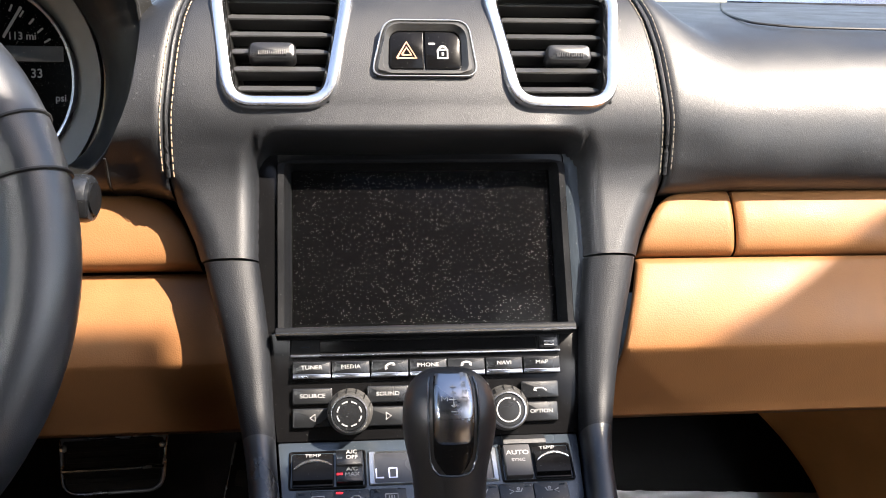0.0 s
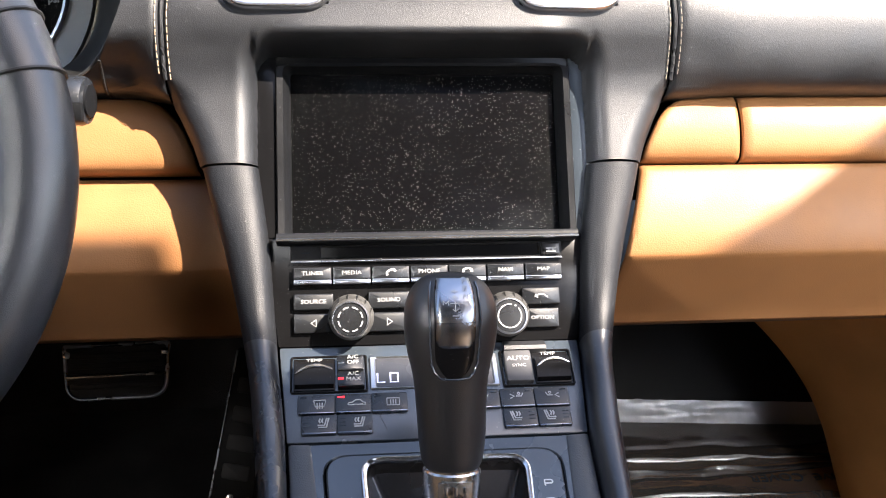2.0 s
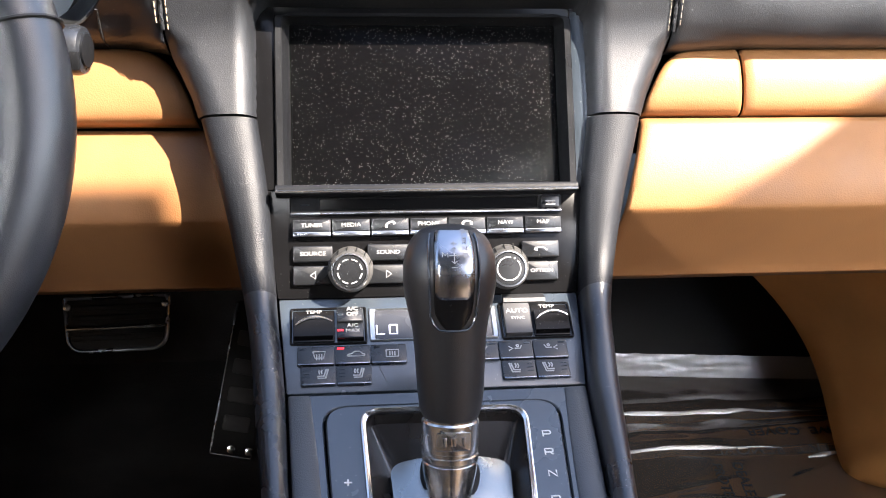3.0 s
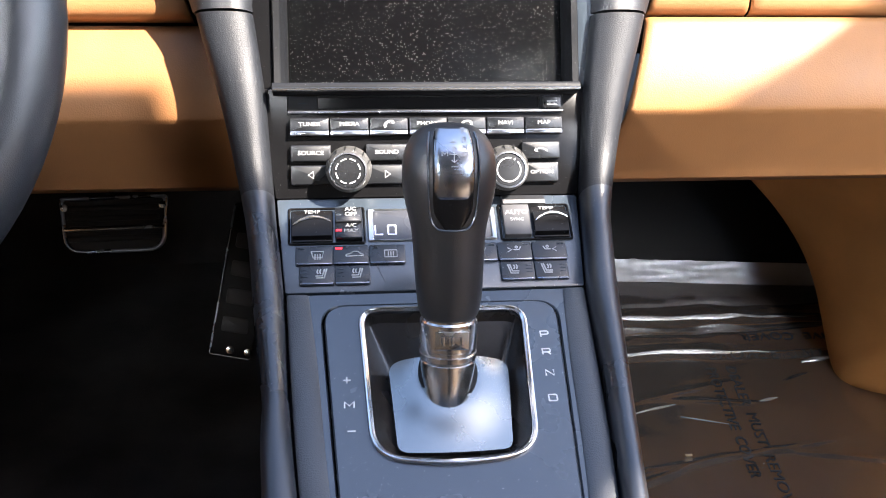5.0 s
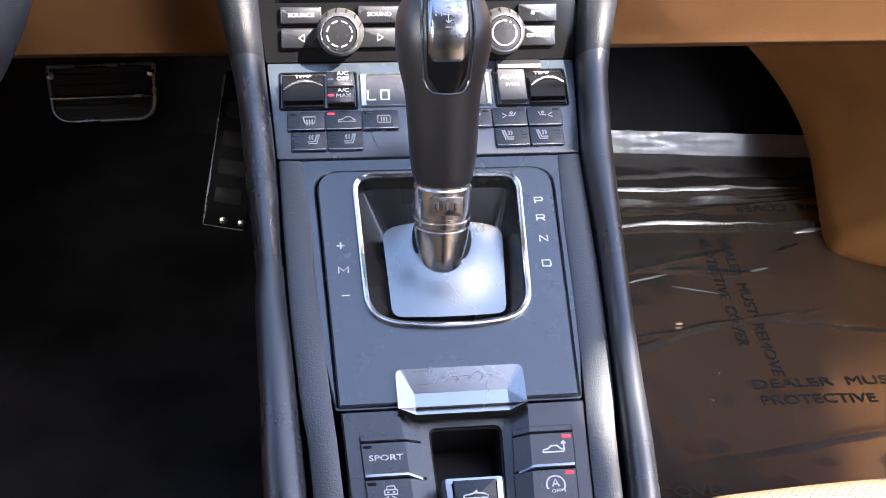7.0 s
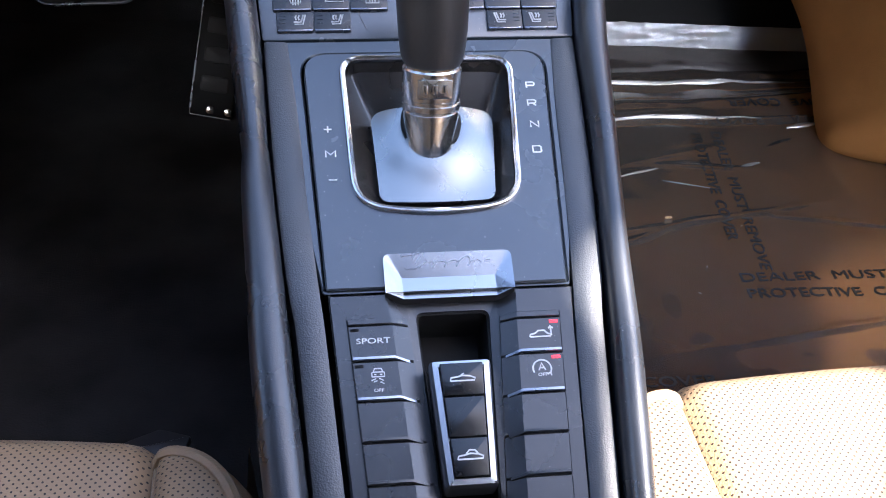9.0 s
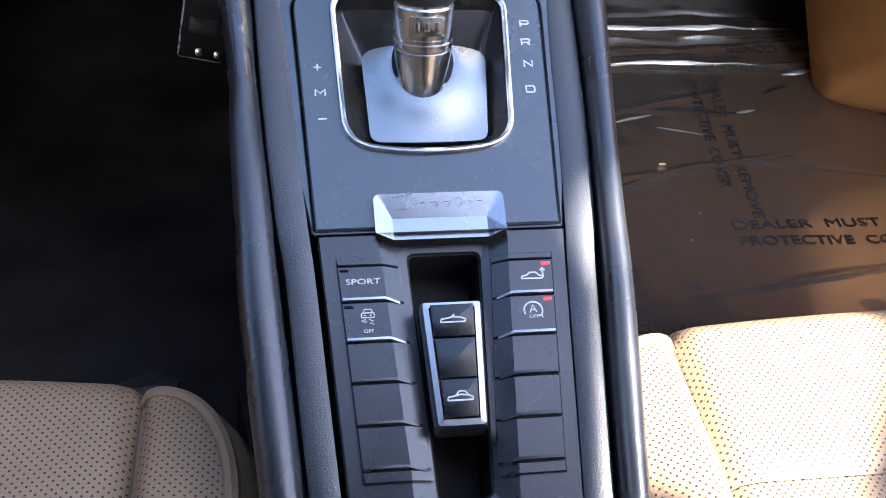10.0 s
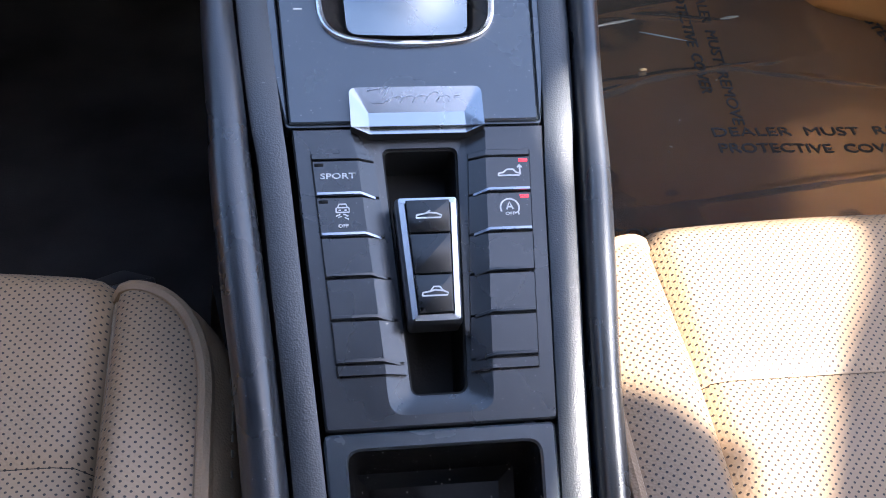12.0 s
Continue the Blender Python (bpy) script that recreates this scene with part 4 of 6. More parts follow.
for s_ in (-1, 1):
    rings, skirt = [], []
    for st in stations():
        # the driver's side rail is widened towards the seats to fit the camera's view
        o, i, h = st[3] + (0.0050 * ease(0.41 - st[0], 0.12) if s_ < 0 else 0), st[4], st[5]
        w = o - i
        sec = [(o - 0.001, -0.030), (o, -0.010)] + [((o + i) / 2 + w / 2 * math.cos(a), h * (0.12 + 0.88 * math.sin(a) ** 0.85)) for a in np.linspace(0, math.pi, 13)] + [(i, -0.004), (i + 0.001, -0.02)]
        rings.append([on_rail(st, s_ * x, q) for x, q in sec])
        skirt.append([on_rail(st, s_ * (o - 0.002), -0.008), (s_ * min(o - 0.005, 0.101), st[0] - 0.003, max(st[1] * 0.66, 0.05)), (s_ * min(o - 0.009, 0.096), st[0] - 0.006, max(st[1] * 0.3, 0.02)), (s_ * min(o - 0.012, 0.094), st[0] - 0.008, -0.01)])
    # One leather in two copies: duller where sunlit, glossier on the shaded rail.
    cut = 4 * 5 - 2
    part("side_pillar", loft(rings[:cut + 1], closed=False), PILLAR_SKIN, console, "black grained leather pillar beside the stack, dulled against sun glare", smooth=60)
    part("side_rail", loft(rings[cut:], closed=False), RAIL_SKIN, console, "smooth black leather side rail", smooth=60)
    part("side_skirt", loft(skirt, closed=False), CARPET, console)


part("flank_trim", loft([[(-0.094 - 0.002 * k, y, 0.02 + 0.045 * k) for y in np.linspace(0.36, -0.2, 20)] for k in (0, 1, 2, 3)], closed=False), BEIGE, console, "beige leather strip low on the flank")


def edge_strip(s_):
    """The flat trim between a rail and the middle panels."""
    rows = [(SHIFT, -0.002, 0.0838, 0.0700), (SHIFT, -0.050, 0.0812, 0.0655), (SHIFT, -0.100, 0.0780, 0.0622), (SHIFT, -0.150, 0.0735, 0.0580), (BANK, -0.02, 0.0702, 0.0557), (BANK, -0.075, 0.0662, 0.0517),
            (BANK, -0.134, 0.0615, 0.0474), (BANK, -0.20, 0.0575, 0.0430), (BANK, -0.30, 0.0520, 0.0370)]
    st = curve3([(*((M @ Vector((0, v, 0))).yz), math.atan2(M[2][1], M[1][1]), o, i) for M, v, o, i in rows], 4)
    rings = []
    for q in st:
        o, i = q[3], q[4]
        rings.append([on_rail(q, s_ * x, h) for x, h in ((o + 0.001, -0.012), (o - 0.0004, -0.004), (o - 0.0010, 0.0010), (o - 0.0026, 0.0019), (i + 0.0022, 0.0014), (i + 0.0008, 0.0006), (i + 0.0004, -0.012))])
    part("edge_trim", loft(rings, closed=False), TRIM, console, "soft-touch trim strip")


edge_strip(-1)
edge_strip(1)
part("core", loft([[(M @ Vector((x, v, -0.045))) for x in (-w, w)] for M, v, w in ((STACK, 0.17, 0.12), (STACK, 0.0, 0.098), (SHIFT, 0.0, 0.09), (SHIFT, -LC, 0.078), (BANK, -LD, 0.066), (BANK, -0.30, 0.055))], closed=False), DULL, console)


# Unseen blocks added to stop sun leaking through the hollow console.
part("inner_frame", block(-0.075, 0.30, 0.0, 0.075, 0.62, 0.20), DULL, console)
part("inner_frame", block(-0.095, 0.56, 0.0, 0.095, 0.70, 0.33), DULL, console)


def shift_gate():
    ob = thing("shift_gate", "satin black gear selector panel with chrome-framed gate", "gear selector", SHIFT)
    O = rounded([(-0.0412, -0.1085), (-0.0010, -0.1150), (0.0408, -0.1095), (0.0474, -0.0150), (-0.0450, -0.0135)], [0.017, 0.035, 0.017, 0.013, 0.013], 7)
    hole = inset(O, 0.0008)
    # panel with an opening: an outer outline of as many points as the gate
    def panel(outer, r, h0, h1, nm, mat, skin):
        q = rounded(outer, r, 7)
        part(nm, hoop(q, skin, h0, h1, 0.0008, h1 - 0.003), mat, ob)
    panel([(-0.0572, -LC + 0.0005), (0.0, -LC + 0.0005), (0.0572, -LC + 0.0005), (0.0834, -0.0004), (-0.0834, -0.0004)], 0.0015, -0.012, 0.0, "surround_panel", SATIN,
          rounded([(-0.0560, -LC + 0.001), (0.0, -LC + 0.001), (0.0560, -LC + 0.001), (0.0660, -0.0095), (-0.0645, -0.0095)], [0.001, 0.001, 0.001, 0.014, 0.014], 7))
    panel([(-0.0556, -LC + 0.0012), (0.0, -LC + 0.0012), (0.0556, -LC + 0.0012), (0.0648, -0.0105), (-0.0633, -0.0105)], [0.001, 0.001, 0.001, 0.014, 0.014], -0.010, 0.0018, "gate_panel", SATIN, hole)
    up = lambda q, h, dy=0.0: [(p.x, p.y + dy, h) for p in q]
    part("chrome_frame", loft([up(inset(O, -0.0002), 0.0012), up(inset(O, 0.0001), 0.0034), up(inset(O, 0.0005), 0.0040), up(inset(O, 0.0012), 0.0042), up(inset(O, 0.0018), 0.0036), up(inset(O, 0.0024), 0.0034), up(inset(O, 0.0030), 0.0030), up(inset(O, 0.0036), -0.002)], caps=(False, False)), CHROME, ob)
    low = rounded([(-0.0266, -0.0946), (0.0015, -0.0964), (0.0298, -0.0948), (0.0340, -0.0415), (-0.0290, -0.0415)], [0.0050, 0.02, 0.0050, 0.0075, 0.0075], 7)
    part("funnel", loft([up(inset(O, 0.0034), 0.0015), up(inset(O, 0.0054), -0.004), up(low, -0.0155), up(inset(low, 0.004), -0.018)], caps=(False, True)), FUNNEL, ob)
    # flat-domed silver cover, open where the lever goes through
    corners, mid_ = [p + Vector((0, -0.0022)) for p in inset(low, -0.0006)], Vector((0.0009, -0.0546))
    edge_ = []
    for a, b in zip(corners, corners[1:] + corners[:1]):
        n_ = max(1, round((b - a).length / 0.0018))
        edge_ += [a.lerp(b, k / n_) for k in range(n_)]
    rings = []
    for k in range(9):
        t = k / 8
        ring = []
        for p in edge_:
            d = (Vector((p.x, p.y)) - mid_).normalized()
            m = t ** 0.9
            hole_ = mid_ + Vector((0.0141 * d.x, 0.0168 * d.y))
            c_ = Vector((p.x * (1 - m) + hole_.x * m, p.y * (1 - m) + hole_.y * m))
            far = max(0.0, math.hypot((c_.x - mid_.x) * 1.15, c_.y - mid_.y) - 0.0162)
            ring.append((c_.x, c_.y, -0.0104 + 0.0066 * math.exp(-(far / 0.019) ** 2)))
        rings.append(ring)
    rings.append([(p[0], p[1], -0.0040) for p in rings[-1]])
    part("cover", loft([up(edge_, -0.018), up(edge_, -0.0112)] + rings, caps=(False, False)), COVER, ob, "domed satin aluminium cover", smooth=60)
    part("lever_gap", slab([mid_ + Vector((0.0155 * math.cos(q), 0.0182 * math.sin(q))) for q in [2 * math.pi * k / 32 for k in range(32)]], -0.0060, -0.0014, 0.0002), DULL, ob)
    bowl = [(-.55, -.5), (-.55, .5), (.40, .5), (.55, .36), (.55, .06), (.40, -.08), (-.55, -.08)]
    letters = {"P": [bowl], "R": [bowl, [(.10, -.08), (.55, -.5)]], "N": [[(-.55, -.5), (-.55, .5), (.55, -.5), (.55, .5)]],
               "D": [[(-.55, -.5), (-.55, .5), (.40, .5), (.55, .36), (.55, -.36), (.40, -.5), (-.62, -.5)]], "M": [[(-.62, -.5), (-.62, .5), (0, -.15), (.62, .5), (.62, -.5)]]}
    for w, x, v in (("P", 0.0546, -0.0349), ("R", 0.0538, -0.0469), ("N", 0.0533, -0.0607), ("D", 0.0523, -0.0766), ("M", -0.0507, -0.0762)):
        part("gear_letter", strokes(letters[w], x, v, 0.0019, 0.0038, 0.22), PRINT, ob)
    part("plus_mark", strokes([[(-.5, 0), (.5, 0)], [(0, -.5), (0, .5)]], -0.0516, -0.0610, 0.0019, 0.0040, 0.2), PRINT, ob)
    part("minus_mark", strokes([[(-.5, 0), (.5, 0)]], -0.0501, -0.0918, 0.0019, 0.0040, 0.2), PRINT, ob)


shift_gate()


def gear_lever():
    foot, head = Vector((0.0002, 0.4303, 0.3034)), Vector((0.002, 0.4600, 0.4360))
    axis = (head - foot).normalized()
    yy = Vector((0, -1, 0)) - axis * axis.dot(Vector((0, -1, 0)))
    yy.normalize()
    xx = yy.cross(axis)
    M = Matrix(((xx.x, yy.x, axis.x, foot.x), (xx.y, yy.y, axis.y, foot.y), (xx.z, yy.z, axis.z, foot.z), (0, 0, 0, 1)))
    ob = thing("gear_lever", "black leather gear lever with silver inlay on a metal shaft", "gear lever", M)
    part("shaft", lathe([(0.0132, -0.024), (0.0132, 0.004), (0.0140, 0.012), (0.0142, 0.0155), (0.0132, 0.0165), (0.0132, 0.018)], 36), STEEL, ob)
    part("collar", lathe([(0.0130, 0.0165), (0.0148, 0.0175), (0.0148, 0.0200), (0.0140, 0.0205), (0.0140, 0.0222), (0.0146, 0.0228), (0.0146, 0.0370), (0.0138, 0.0380), (0.0138, 0.042)], 36), STEEL, ob)
    part("collar_plate", slab(box2(-0.0085, -0.0048, 0.0085, 0.0048, 0.0008), 0, 0.0008, 0.0003), STEEL, ob).matrix_basis = pose(0, 0.0144, 0.0300, -90, 0, 0)
    for k, (x, w) in enumerate(((-0.0048, 0.0026), (0, 0.0026), (0.0048, 0.0026))):
        part("plate_bar", slab(box2(x - w / 2, -0.0024, x + w / 2, 0.0024, 0.0006), 0.0006, 0.0010, 0.0002), STEEL, ob).matrix_basis = pose(0, 0.0144, 0.0300, -90, 0, 0)
    # leather grip: oval rings that swell to the head (half width, half depth, offset to the rear)
    G = [(0.0386, 0.0132, 0.0132, 0), (0.040, 0.0145, 0.0145, 0), (0.044, 0.0158, 0.0155, 0), (0.055, 0.0172, 0.0165, 0), (0.070, 0.0186, 0.0175, 0), (0.082, 0.0202, 0.0188, 0.0005), (0.094, 0.0232, 0.0205, 0.001), (0.104, 0.0250, 0.0218, 0.001),
         (0.113, 0.0254, 0.0222, 0.001), (0.121, 0.0246, 0.0215, 0.0), (0.128, 0.0220, 0.0195, -0.001), (0.133, 0.0180, 0.0160, -0.002), (0.1365, 0.0120, 0.0105, -0.003), (0.1378, 0.0040, 0.0035, -0.003)]
    G = curve3(G, 3)
    part("grip", loft([[(a * math.copysign(abs(math.cos(q)) ** 0.9, math.cos(q)), o + b * math.sin(q), h) for q in [2 * math.pi * k / 40 for k in range(40)]] for h, a, b, o in G]), LEATHER_FINE, ob, smooth=80)

    def skin(x, h, lift):
        """A place on the rear face of the head."""
        hs = [g[0] for g in G]
        a, b, o = (float(np.interp(h, hs, [g[k] for g in G])) for k in (1, 2, 3))
        return Vector((x, o + b * math.sqrt(max(0.02, 1 - (abs(x) / a) ** 2.1)) + lift, h + lift * 0.3))
    W = lambda h: span(h, [(0.084, 0.006), (0.0865, 0.0098), (0.090, 0.0116), (0.100, 0.0126), (0.120, 0.0132), (0.131, 0.0125), (0.137, 0.0105)])

    def inlay(h0, h1, k, lift, mat, nm, lab, par):
        bm = sheet(10, 16, lambda u, w: skin((u - 0.5) * 2 * W(h0 + (h1 - h0) * w) * k * (1 - 0.35 * max(0, 1 - w * 5)), h0 + (h1 - h0) * w, lift - 0.0035 * (abs(u - 0.5) > 0.49)))
        return part(nm, bm, mat, par, lab, smooth=60)
    inlay(0.0845, 0.1350, 1.0, 0.0009, GLOSS, "inlay", "gloss black inlay", ob)
    rim_l = [skin(-W(h) * 1.02, h, 0.0008) for h in np.linspace(0.134, 0.0875, 14)]
    rim_r = [skin(W(h) * 1.02, h, 0.0008) for h in np.linspace(0.0875, 0.134, 14)]
    low = [skin(x, 0.0845 - 0.0006 * (1 - (x / 0.008) ** 2), 0.0012) for x in np.linspace(-0.0075, 0.0075, 6)]
    part("inlay_rim", tube(rim_l + low + rim_r, 0.0007, 6), SATIN, ob, "raised rim")
    def swell(h):
        return 0.0020 + 0.0016 * math.sin(math.pi * min(1, max(0, (h - 0.1010) / 0.030)))

    def metal(h0, h1, nm, mat, lab):
        def f(u, w):
            h = h0 + (h1 - h0) * w
            half = W(h) * 0.80
            if h < 0.1060:
                half *= math.sqrt(max(0.05, 1 - ((0.1060 - h) / 0.0080) ** 2))
            return skin((u - 0.5) * 2 * half, h, swell(h) - 0.0016 * (abs(u - 0.5) > 0.46) - 0.0016 * (h < 0.1010))
        return part(nm, sheet(14, 16, f), mat, ob, lab, smooth=60)
    plate = metal(0.1142, 0.1358, "shift_plate", GUNMETAL, "silver plate with shift pattern")
    metal(0.1000, 0.1140, "release_button", GUNMETAL, "polished release button")

    def drawn(lines, w=0.0007):
        bm = bmesh.new()
        for ln in lines:
            rings = []
            p = [Vector((-q[0], 0.1178 + (q[1] - 0.1050) * 0.66)) for q in ln]
            for i, q in enumerate(p):
                d = p[min(i + 1, len(p) - 1)] - p[max(i - 1, 0)]
                d.normalize()
                s = Vector((-d.y, d.x)) * w / 2
                rings.append([skin(q.x + s.x, q.y + s.y, swell(q.y) + 0.0004), skin(q.x - s.x, q.y - s.y, swell(q.y) + 0.0004)])
            loft(rings, closed=False, bm=bm)
        return bm
    letter_p = [(0.0045, 0.1290), (0.0045, 0.1325), (0.0062, 0.1325), (0.0062, 0.1308), (0.0045, 0.1308)]
    letter_r = [(0.0045, 0.1235), (0.0045, 0.1270), (0.0064, 0.1270), (0.0064, 0.1253), (0.0045, 0.1253), (0.0064, 0.1235)]
    letter_n = [(0.0045, 0.1180), (0.0045, 0.1215), (0.0066, 0.1180), (0.0066, 0.1215)]
    letter_d = [(0.0045, 0.1125), (0.0045, 0.1160), (0.0068, 0.1155), (0.0068, 0.1130), (0.0045, 0.1125)]
    letter_m = [(-0.0066, 0.1130), (-0.0066, 0.1162), (-0.0052, 0.1142), (-0.0038, 0.1162), (-0.0038, 0.1130)]
    for ln in (letter_p, letter_r, letter_n, letter_d, letter_m):
        part("gear_letter", drawn([ln], 0.0006), WHITE, plate)
    part("shift_pattern", drawn([[(0.0040, 0.1142), (-0.0030, 0.1142)], [(-0.0004, 0.1085), (-0.0004, 0.1200)], [(-0.0018, 0.1185), (-0.0004, 0.1203), (0.001, 0.1185)], [(-0.0018, 0.1100), (-0.0004, 0.1082), (0.001, 0.1100)],
                                 [(-0.002, 0.1235), (0.0012, 0.1235)], [(-0.0004, 0.1220), (-0.0004, 0.1250)], [(-0.002, 0.1050), (0.0012, 0.1050)]], 0.0005), WHITE, plate)

    # the head is shrunk and shifted to fit its outline in the camera's view
    for o in [ob] + list(ob.children_recursive):
        if o.data and o.name.split(".")[0] in ("grip", "inlay", "inlay_rim", "shift_plate", "release_button", "gear_letter", "shift_pattern"):
            for v in o.data.vertices:
                h = v.co.z
                k = min(1, max(0, (h - 0.05) / 0.04))
                v.co.x = v.co.x * (1 - 0.085 * k) + 0.0012 * k
                v.co.y *= 1 - 0.085 * k
                v.co.z = span(h, [(0.0, 0.0), (0.0386, 0.0386), (0.080, 0.0832), (0.1378, 0.1364)])


gear_lever()


def badge():
    ob = thing("badge_plate", "satin aluminium badge plate with embossed script", "badge", SHIFT @ pose(0.0006, 0, 0))
    # a dished plate: its upper face falls to a flat scoop between slanting sides
    bm = bmesh.new()
    ring = rounded([(-0.0296, -0.1562), (0.0296, -0.1562), (0.0298, -0.1366), (-0.0298, -0.1366)], [0.0004, 0.0004, 0.0036, 0.0036], 5)
    rim = [(p.x, p.y, 0.0052 - 0.0008 * max(0, (-0.142 - p.y) / 0.0142)) for p in ring]
    sink = [bm.verts.new(p) for p in ((-0.0216, -0.1482, 0.0024), (0.0216, -0.1482, 0.0024), (0.0214, -0.1588, 0.0021), (-0.0214, -0.1588, 0.0021))]
    vs, lo = [bm.verts.new(p) for p in rim], [bm.verts.new((p[0], p[1], -0.002)) for p in rim]
    for a in range(len(vs)):
        b_ = (a + 1) % len(vs)
        x, y = (rim[a][0] + rim[b_][0]) / 2, (rim[a][1] + rim[b_][1]) / 2
        if y > -0.1380:
            tip = [sink[0] if x < 0 else sink[1]] if abs(x) > 0.02 else [sink[0], sink[1]]
        elif abs(x) > 0.0290 and y > -0.1560:
            tip = [sink[3], sink[0]] if x < 0 and y < -0.145 else [sink[1], sink[2]] if y < -0.145 else [sink[0] if x < 0 else sink[1]]
        else:
            tip = [sink[3] if x < 0 else sink[2]] if abs(x) > 0.02 else []
        if tip:
            bm.faces.new([vs[a], vs[b_]] + tip)
        bm.faces.new((vs[a], lo[a], lo[b_], vs[b_]))
    part("plate", bm, PLATE, ob, smooth=0)
    bm = bmesh.new()
    bm.faces.new([bm.verts.new(p) for p in ((-0.0216, -0.1482, 0.0024), (0.0216, -0.1482, 0.0024), (0.0214, -0.1588, 0.0021), (-0.0214, -0.1588, 0.0021))])
    part("scoop", bm, PLATE, ob, smooth=0)
    # Lower wall of the plate, coloured black as the shadow line beneath it.
    bm = bmesh.new()
    lip = [bm.verts.new(p) for p in ((-0.0296, -0.1562, 0.0044), (-0.0214, -0.1588, 0.0021), (0.0214, -0.1588, 0.0021), (0.0296, -0.1562, 0.0044), (0.0297, -0.1562, -0.003), (0.0214, -0.1589, -0.003), (-0.0214, -0.1589, -0.003), (-0.0297, -0.1562, -0.003))]
    for q in ((0, 1, 6, 7), (1, 2, 5, 6), (2, 3, 4, 5)):
        bm.faces.new([lip[k] for k in q])
    part("lower_edge", bm, RUBBER, ob, "lower edge blackened for its shadow line", smooth=0)
    # the script is drawn as one plain looping flourish
    big = [(-0.43 + 0.050 * math.sin(a) + 0.012 * a, 0.050 - 0.088 * math.cos(a)) for a in np.linspace(-1.2, 7.2, 44)]
    run = [(-0.28 + 0.0205 * a - 0.030 * math.sin(a), -0.028 + 0.042 * (1 - math.cos(a)) * (1.25 if 17 < a < 24 else 0.8)) for a in np.linspace(0.3, 35, 180)]
    lean = lambda ln: [(x + 0.55 * y, y) for x, y in ln]
    bm = strokes([lean(big), lean(run), [(-.52, .10), (-.30, .135)]], 0.0002, -0.1424, 0.0, 0.042, 0.013, thick=0.0003)
    for v in bm.verts:
        v.co.z += 0.0053 + 0.237 * (v.co.y + 0.1366)
    part("script", bm, GUNMETAL, ob, "embossed flourish")


badge()


